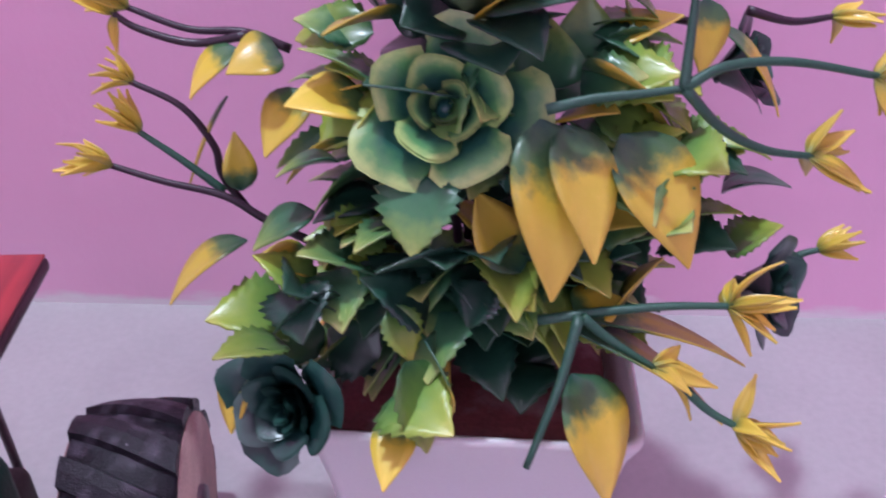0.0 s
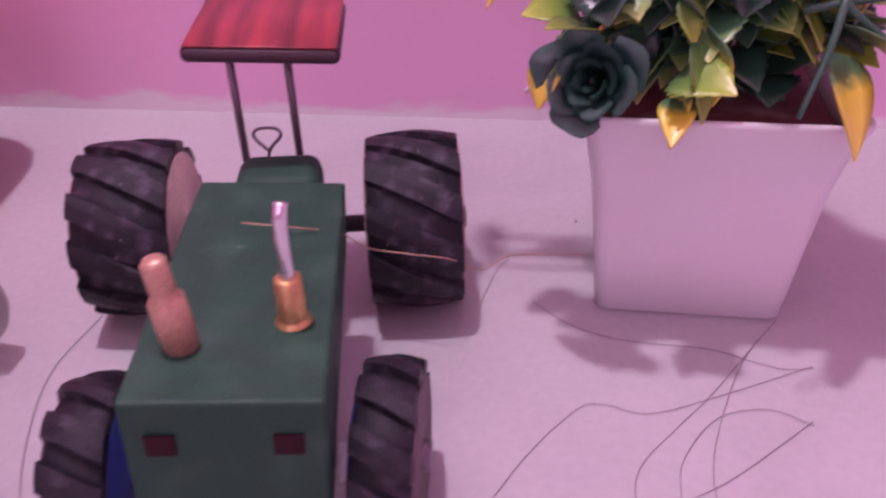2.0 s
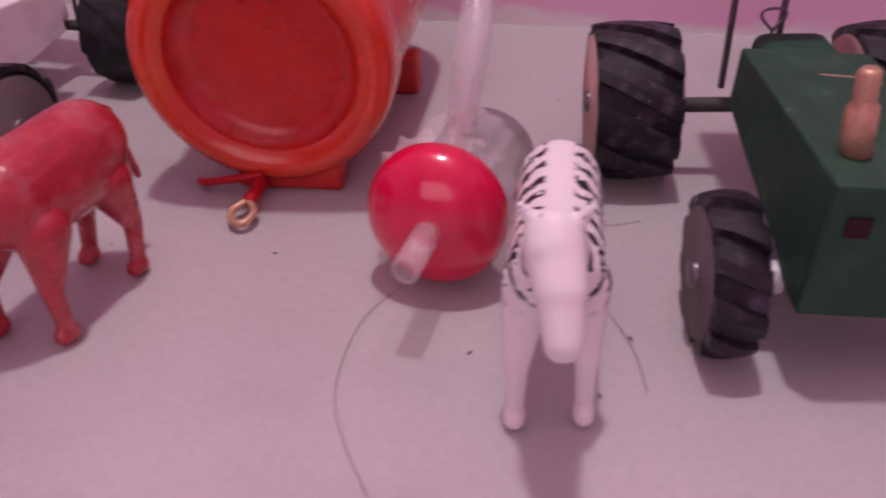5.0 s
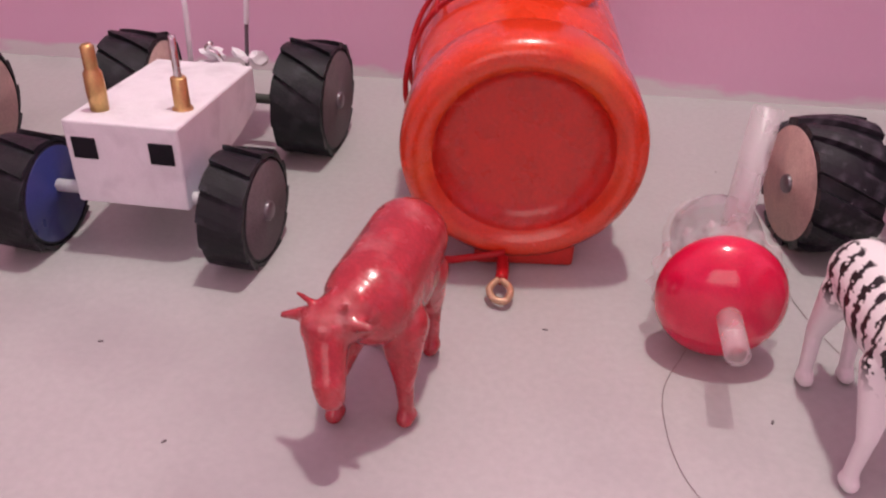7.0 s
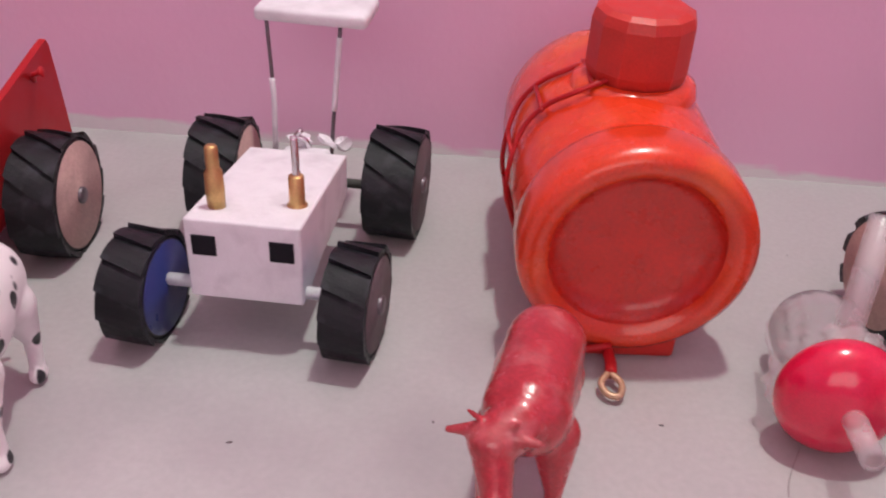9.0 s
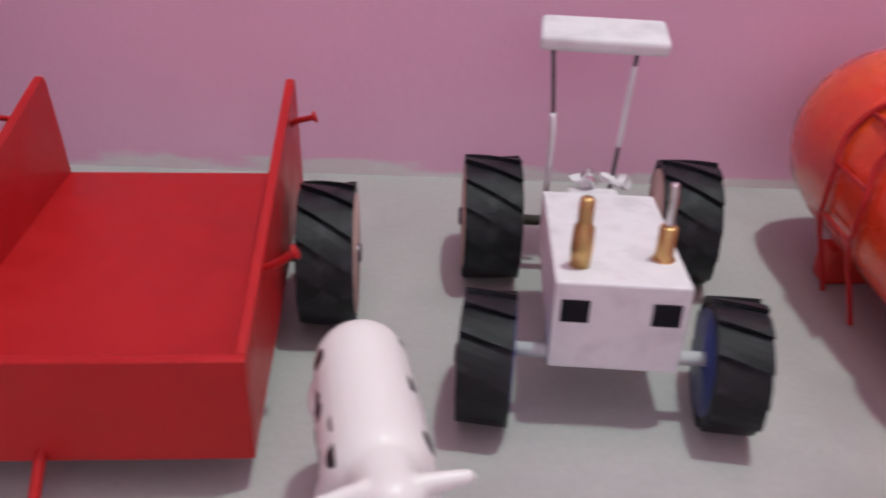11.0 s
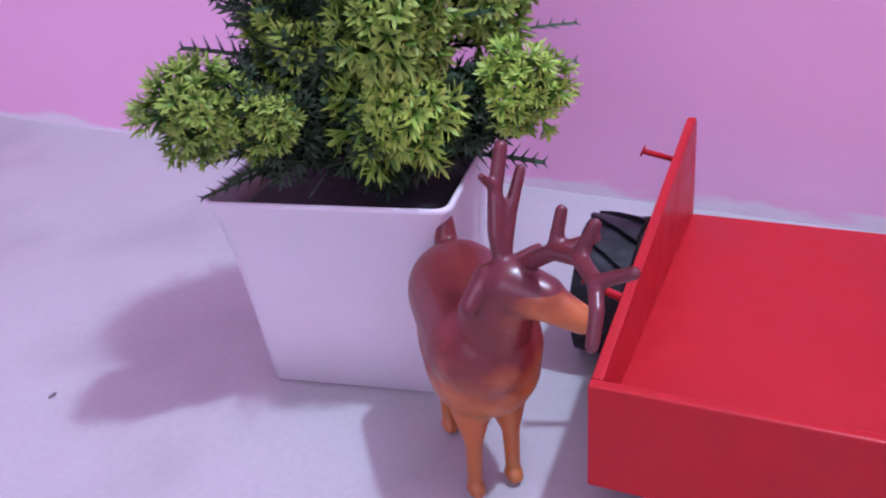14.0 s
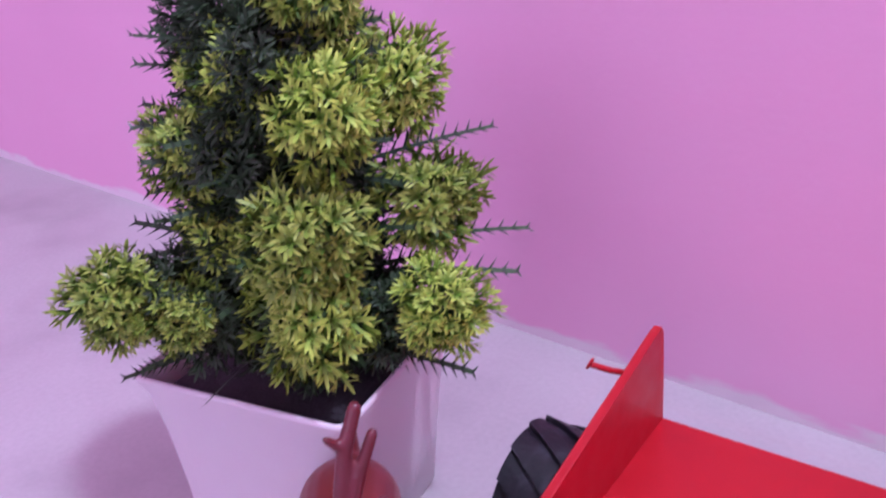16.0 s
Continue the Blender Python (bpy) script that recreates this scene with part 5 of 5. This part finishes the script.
# filling leaves: dark inside, core shade put into colour; toothed green and lime outside
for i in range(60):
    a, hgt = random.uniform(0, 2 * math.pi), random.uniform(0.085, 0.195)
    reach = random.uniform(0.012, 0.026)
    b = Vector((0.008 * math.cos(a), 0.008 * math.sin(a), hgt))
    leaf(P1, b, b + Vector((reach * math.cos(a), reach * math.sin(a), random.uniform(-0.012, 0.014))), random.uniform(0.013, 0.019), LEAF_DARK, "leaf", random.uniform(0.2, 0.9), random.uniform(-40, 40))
for i in range(105):
    a, hgt = random.uniform(0, 2 * math.pi), random.uniform(0.095, 0.205)
    reach = random.uniform(0.016, 0.024)
    r0 = 0.016 + 0.014 * math.sin(math.pi * (hgt - 0.06) / 0.16)
    b = Vector((r0 * math.cos(a), r0 * math.sin(a) + 0.006, hgt))
    if math.sin(a) < -0.55 and 0.13 < hgt < 0.185:
        b.y += 0.016
    kind = (LEAF_GREEN, LEAF_LIME, LEAF_GREEN, LEAF_YELLOW)[i % 4]
    leaf(P1, b, b + Vector((reach * math.cos(a), reach * math.sin(a), random.uniform(-0.014, 0.012))), random.uniform(0.010, 0.0145), kind, "leaf", random.uniform(0.2, 1.0), random.uniform(-45, 45), 1 if kind is not LEAF_YELLOW else 0)


def fern_clump(name, radius, material, sprigs, spread=1.0, width=0.00085):
    """A ball of forked fern tips that fan out from its heart; each tip is a flat, forked sliver."""
    bm = bmesh.new()
    uv = bm.loops.layers.uv.new("along")

    def sliver(p, q, w, n, u0, u1):
        d = (q - p).normalized()
        s = d.cross(n)
        s = s.normalized() * w if s.length > 1e-5 else d.orthogonal().normalized() * w
        vs = [bm.verts.new(p - s * 0.7), bm.verts.new(p + s * 0.7), bm.verts.new(q + s * 0.55), bm.verts.new(q + d * w * 1.6), bm.verts.new(q - s * 0.55)]
        f = bm.faces.new(vs)
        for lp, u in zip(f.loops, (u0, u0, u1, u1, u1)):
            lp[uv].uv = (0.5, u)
    for i in range(sprigs):
        zc = 1 - (i + 0.5) / sprigs * (1 + spread * 0.55)
        a = i * 2.39996 + random.uniform(-0.15, 0.15)
        rr = math.sqrt(max(0, 1 - zc * zc))
        d = Vector((rr * math.cos(a), rr * math.sin(a), zc)).normalized()
        n = d.cross(Vector((random.uniform(-1, 1), random.uniform(-1, 1), random.uniform(-1, 1)))).normalized()
        side = d.cross(n)
        R0 = radius * random.uniform(0.58, 1.12)
        droop = Vector((0, 0, -radius * 0.12 * rr))
        p0, p1, p2 = d * R0 * 0.12, d * R0 * 0.55, d * R0 * 0.82 + droop
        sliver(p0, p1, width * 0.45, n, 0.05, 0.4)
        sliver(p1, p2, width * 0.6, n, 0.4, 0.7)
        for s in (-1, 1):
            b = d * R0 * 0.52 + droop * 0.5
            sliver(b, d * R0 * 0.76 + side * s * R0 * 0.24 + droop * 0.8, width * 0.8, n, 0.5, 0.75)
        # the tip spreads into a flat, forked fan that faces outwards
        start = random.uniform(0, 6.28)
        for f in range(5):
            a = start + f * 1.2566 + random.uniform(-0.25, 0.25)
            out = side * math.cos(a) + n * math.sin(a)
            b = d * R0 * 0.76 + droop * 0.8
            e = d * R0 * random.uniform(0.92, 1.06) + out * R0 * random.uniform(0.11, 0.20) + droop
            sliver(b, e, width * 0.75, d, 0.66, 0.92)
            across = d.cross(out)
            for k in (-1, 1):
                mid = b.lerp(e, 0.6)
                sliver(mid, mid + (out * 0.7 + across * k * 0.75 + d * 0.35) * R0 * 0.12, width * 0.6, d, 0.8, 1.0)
    return mesh_of(name, bm, material, False)


def feather(parent, base, tip, width, teeth=11):
    """A dark conifer-like frond: a midrib with needle pairs."""
    bm = bmesh.new()
    uv = bm.loops.layers.uv.new("along")
    b, t = Vector(base), Vector(tip)
    d = (t - b).normalized()
    s = d.cross(Vector((random.uniform(-0.5, 0.5), random.uniform(-1.0, -0.3), 0.6))).normalized()
    nrm = s.cross(d)
    L0 = (t - b).length
    for i in range(teeth + 1):
        u = i / teeth
        c = b + d * L0 * u - Vector((0, 0, 0.10 * L0 * u * u))
        if i:
            f = bm.faces.new([bm.verts.new(v) for v in (prev - s * 0.0012, prev + s * 0.0012, c + s * 0.0010, c - s * 0.0010)])
            for lp in f.loops:
                lp[uv].uv = (0.5, u)
        prev = c
        w = width * (0.35 + 0.65 * math.sin(math.pi * min(1, 0.15 + u * 0.85)))
        for k in (-1, 1):
            e = c + (s * k * 0.8 + d * 0.6) * w + nrm * random.uniform(-0.1, 0.2) * w
            q = d * 0.0009
            f = bm.faces.new([bm.verts.new(v) for v in (c - q, c + q, e)])
            for lp, uu in zip(f.loops, (u * 0.5, u * 0.5, 1)):
                lp[uv].uv = (0.5, uu)
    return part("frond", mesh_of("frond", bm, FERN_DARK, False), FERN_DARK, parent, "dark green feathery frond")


P2 = thing("potted_plant", "artificial chartreuse fern bush in a white pot", "potted plant", pose(-0.7765, -0.1982, 0, 0, 0, 14.0))
o2 = P2.matrix_basis.inverted()


def at_p2(x, y, zz):
    return o2 @ Vector((x, y, zz))


square_pot(P2, 0.084, 0.107, 0.0970)
part("foam", block(0.088, 0.088, 0.010, 0.004, pose(0, 0, 0.083), segs=2), SOIL, P2, "dark filling in the pot")
part("trunk", rod([(0, 0, 0.07), (0.002, 0.002, 0.14), (0, 0, 0.215)], 0.006, 9, end=0.003), STEM_DARK, P2, "dark plastic trunk")
heart = Vector((-0.765, -0.195, 0.13))
CLUMPS = [
    (-0.7310, -0.2330, 0.1340, 0.0270), (-0.7300, -0.2300, 0.1690, 0.0265), (-0.7860, -0.2330, 0.1590, 0.0225), (-0.6910, -0.1895, 0.1330, 0.0205),
    (-0.8060, -0.2760, 0.1400, 0.0205), (-0.7200, -0.1550, 0.1650, 0.0270), (-0.7330, -0.2080, 0.2180, 0.0265), (-0.7810, -0.2200, 0.2270, 0.0215),
    (-0.7960, -0.2350, 0.1970, 0.0195), (-0.7500, -0.1450, 0.2120, 0.0260), (-0.7720, -0.1750, 0.2420, 0.0250), (-0.8100, -0.1800, 0.1500, 0.0240),
    (-0.7900, -0.1500, 0.1900, 0.0240), (-0.7550, -0.1900, 0.2600, 0.0220), (-0.7830, -0.2610, 0.1330, 0.0170),
]
shapes = {}
for i, (x, y, zz, r) in enumerate(CLUMPS):
    c = at_p2(x, y, zz)
    out = (Vector((x, y, zz)) - heart)
    out.z = out.z * 0.5 + 0.008
    out = (o2.to_3x3() @ out).normalized()
    key = i % 5
    if key not in shapes:
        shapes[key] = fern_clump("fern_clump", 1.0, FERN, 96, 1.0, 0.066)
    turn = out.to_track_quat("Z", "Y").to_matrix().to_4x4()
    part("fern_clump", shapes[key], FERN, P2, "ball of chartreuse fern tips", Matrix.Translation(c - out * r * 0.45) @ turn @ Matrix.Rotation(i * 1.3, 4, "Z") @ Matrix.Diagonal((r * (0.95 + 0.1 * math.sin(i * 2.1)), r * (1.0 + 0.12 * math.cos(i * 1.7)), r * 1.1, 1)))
    h = at_p2(*(heart + Vector((0, 0, (zz - 0.13) * 0.8))))
    part("twig", rod([h, h.lerp(c, 0.5) - Vector((0, 0, 0.004)), c], 0.0014, 6, end=0.0009), STEM_DARK, P2)
# near-black tufts put the shade between the clumps into colour
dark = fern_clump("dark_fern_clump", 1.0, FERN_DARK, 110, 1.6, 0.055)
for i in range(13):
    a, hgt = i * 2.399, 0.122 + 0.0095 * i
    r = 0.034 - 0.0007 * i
    part("dark_fern_clump", dark, FERN_DARK, P2, "dark inner fern tuft, the bush's shade put into its colour", Matrix.Translation((0.016 * math.cos(a), 0.016 * math.sin(a), hgt)) @ Matrix.Rotation(i, 4, "Y") @ Matrix.Rotation(i * 1.9, 4, "Z") @ Matrix.Diagonal((r, r, r, 1)))
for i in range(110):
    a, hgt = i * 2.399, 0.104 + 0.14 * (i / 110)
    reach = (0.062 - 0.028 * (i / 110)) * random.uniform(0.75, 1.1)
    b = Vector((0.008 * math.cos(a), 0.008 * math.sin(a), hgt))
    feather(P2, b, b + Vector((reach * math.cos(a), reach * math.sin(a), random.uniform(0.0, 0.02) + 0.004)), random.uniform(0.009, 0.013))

for tip in ((-0.6980, -0.1760, 0.0960), (-0.7080, -0.1500, 0.1120), (-0.6930, -0.1500, 0.1350), (-0.6990, -0.1330, 0.1480), (-0.8050, -0.2690, 0.1050), (-0.8230, -0.2450, 0.1080),
            (-0.8130, -0.2600, 0.1180), (-0.7900, -0.2680, 0.1130), (-0.8300, -0.2150, 0.1800), (-0.8200, -0.2300, 0.2000), (-0.7150, -0.1350, 0.1900), (-0.7300, -0.2350, 0.1040), (-0.7600, -0.2450, 0.1060)):
    b = at_p2(-0.7640, -0.1990, tip[2] * 0.75 + 0.030)
    feather(P2, b, at_p2(*tip) + Vector((0, 0, 0.006)), 0.0115, 15)
# more near-black tufts as painted shade low in the bush
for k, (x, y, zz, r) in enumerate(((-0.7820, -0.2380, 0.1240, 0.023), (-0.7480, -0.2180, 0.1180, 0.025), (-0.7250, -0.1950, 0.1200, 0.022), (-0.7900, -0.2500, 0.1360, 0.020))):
    part("dark_fern_clump", dark, FERN_DARK, P2, "dark inner fern tuft, the bush's shade put into its colour", Matrix.Translation(at_p2(x, y, zz)) @ Matrix.Rotation(k * 1.3, 4, "Y") @ Matrix.Diagonal((r, r, r, 1)))

# ---- threads and specks on the floor ----
def thread(points, label="thin dark loose thread lying on the floor"):
    return tagged(part("thread", rod([(x, y, 0.0006) for x, y in points], 0.00012, 5), HAIR), label, "thread", "loose threads")


thread([(0.0500, -0.2600), (0.0640, -0.2330), (0.0800, -0.2110), (0.0890, -0.2080), (0.1030, -0.2110), (0.1260, -0.2010), (0.1590, -0.1840)])
thread([(0.0960, -0.2520), (0.0980, -0.2340), (0.1120, -0.2150), (0.1240, -0.2000), (0.1440, -0.1710)])
thread([(0.0960, -0.2520), (0.1080, -0.2460), (0.1110, -0.2300), (0.1240, -0.2110), (0.1410, -0.2060), (0.1530, -0.2120)])
thread([(0.1200, -0.2540), (0.1190, -0.2380), (0.1230, -0.2180), (0.1360, -0.1840), (0.1520, -0.1600)])
thread([(0.0650, -0.1560), (0.0810, -0.1700), (0.1010, -0.1760), (0.1260, -0.1780), (0.1470, -0.1860), (0.1590, -0.1850)])
thread([(0.0960, -0.2520), (0.1080, -0.2460), (0.1250, -0.2350), (0.1530, -0.2100)])
thread([(-0.0650, -0.3000), (-0.0710, -0.2790), (-0.0870, -0.2480), (-0.0980, -0.2100), (-0.0940, -0.1770)])
thread([(-0.1480, -0.2560), (-0.1590, -0.2800), (-0.1600, -0.3030), (-0.1560, -0.3230), (-0.1470, -0.3390), (-0.1370, -0.3530)])
thread([(-0.0870, -0.2130), (-0.0790, -0.2100), (-0.0700, -0.2060)])
tagged(part("copper_wire", rod([(-0.019, -0.212, 0.0672), (-0.003, -0.212, 0.0662), (0.0065, -0.200, 0.0570), (0.009, -0.1795, 0.0380), (0.023, -0.1795, 0.0362), (0.037, -0.1790, 0.0345), (0.046, -0.150, 0.010), (0.056, -0.127, 0.0012), (0.087, -0.124, 0.0012)], 0.00022, 6), COPPER), "fine loose copper wire trailing over the tyre to the floor", "wire")
tagged(part("scuff", rod([(0.0570, -0.0006, 0.0165), (0.0690, -0.0006, 0.0270), (0.0790, -0.0006, 0.0350)], 0.0009, 6, end=0.0004), WHITE_PAINT), "thin white paint scuff on the pink wall", "paint scuff")
for x, y, s in ((0.082, -0.098, 0.0012), (-0.113, -0.100, 0.0010), (-0.071, -0.276, 0.0018), (-0.079, -0.304, 0.0018), (-0.121, -0.292, 0.0018), (-0.204, -0.250, 0.0016), (-0.335, -0.330, 0.0016), (-0.38, -0.282, 0.0018), (0.055, -0.290, 0.0014), (-0.899, -0.300, 0.0034), (-0.30, -0.26, 0.0014), (-0.27, -0.255, 0.0012)):
    bm = bmesh.new()
    bmesh.ops.create_icosphere(bm, subdivisions=1, radius=1, matrix=pose(x, y, s * 0.14, 0, 0, x * 900) @ Matrix.Diagonal((s * 0.8, s * 0.35, s * 0.18, 1)))
    tagged(part("crumb", bm, SPECK), "tiny dark crumb on the white floor", "crumb", "crumbs on the floor")
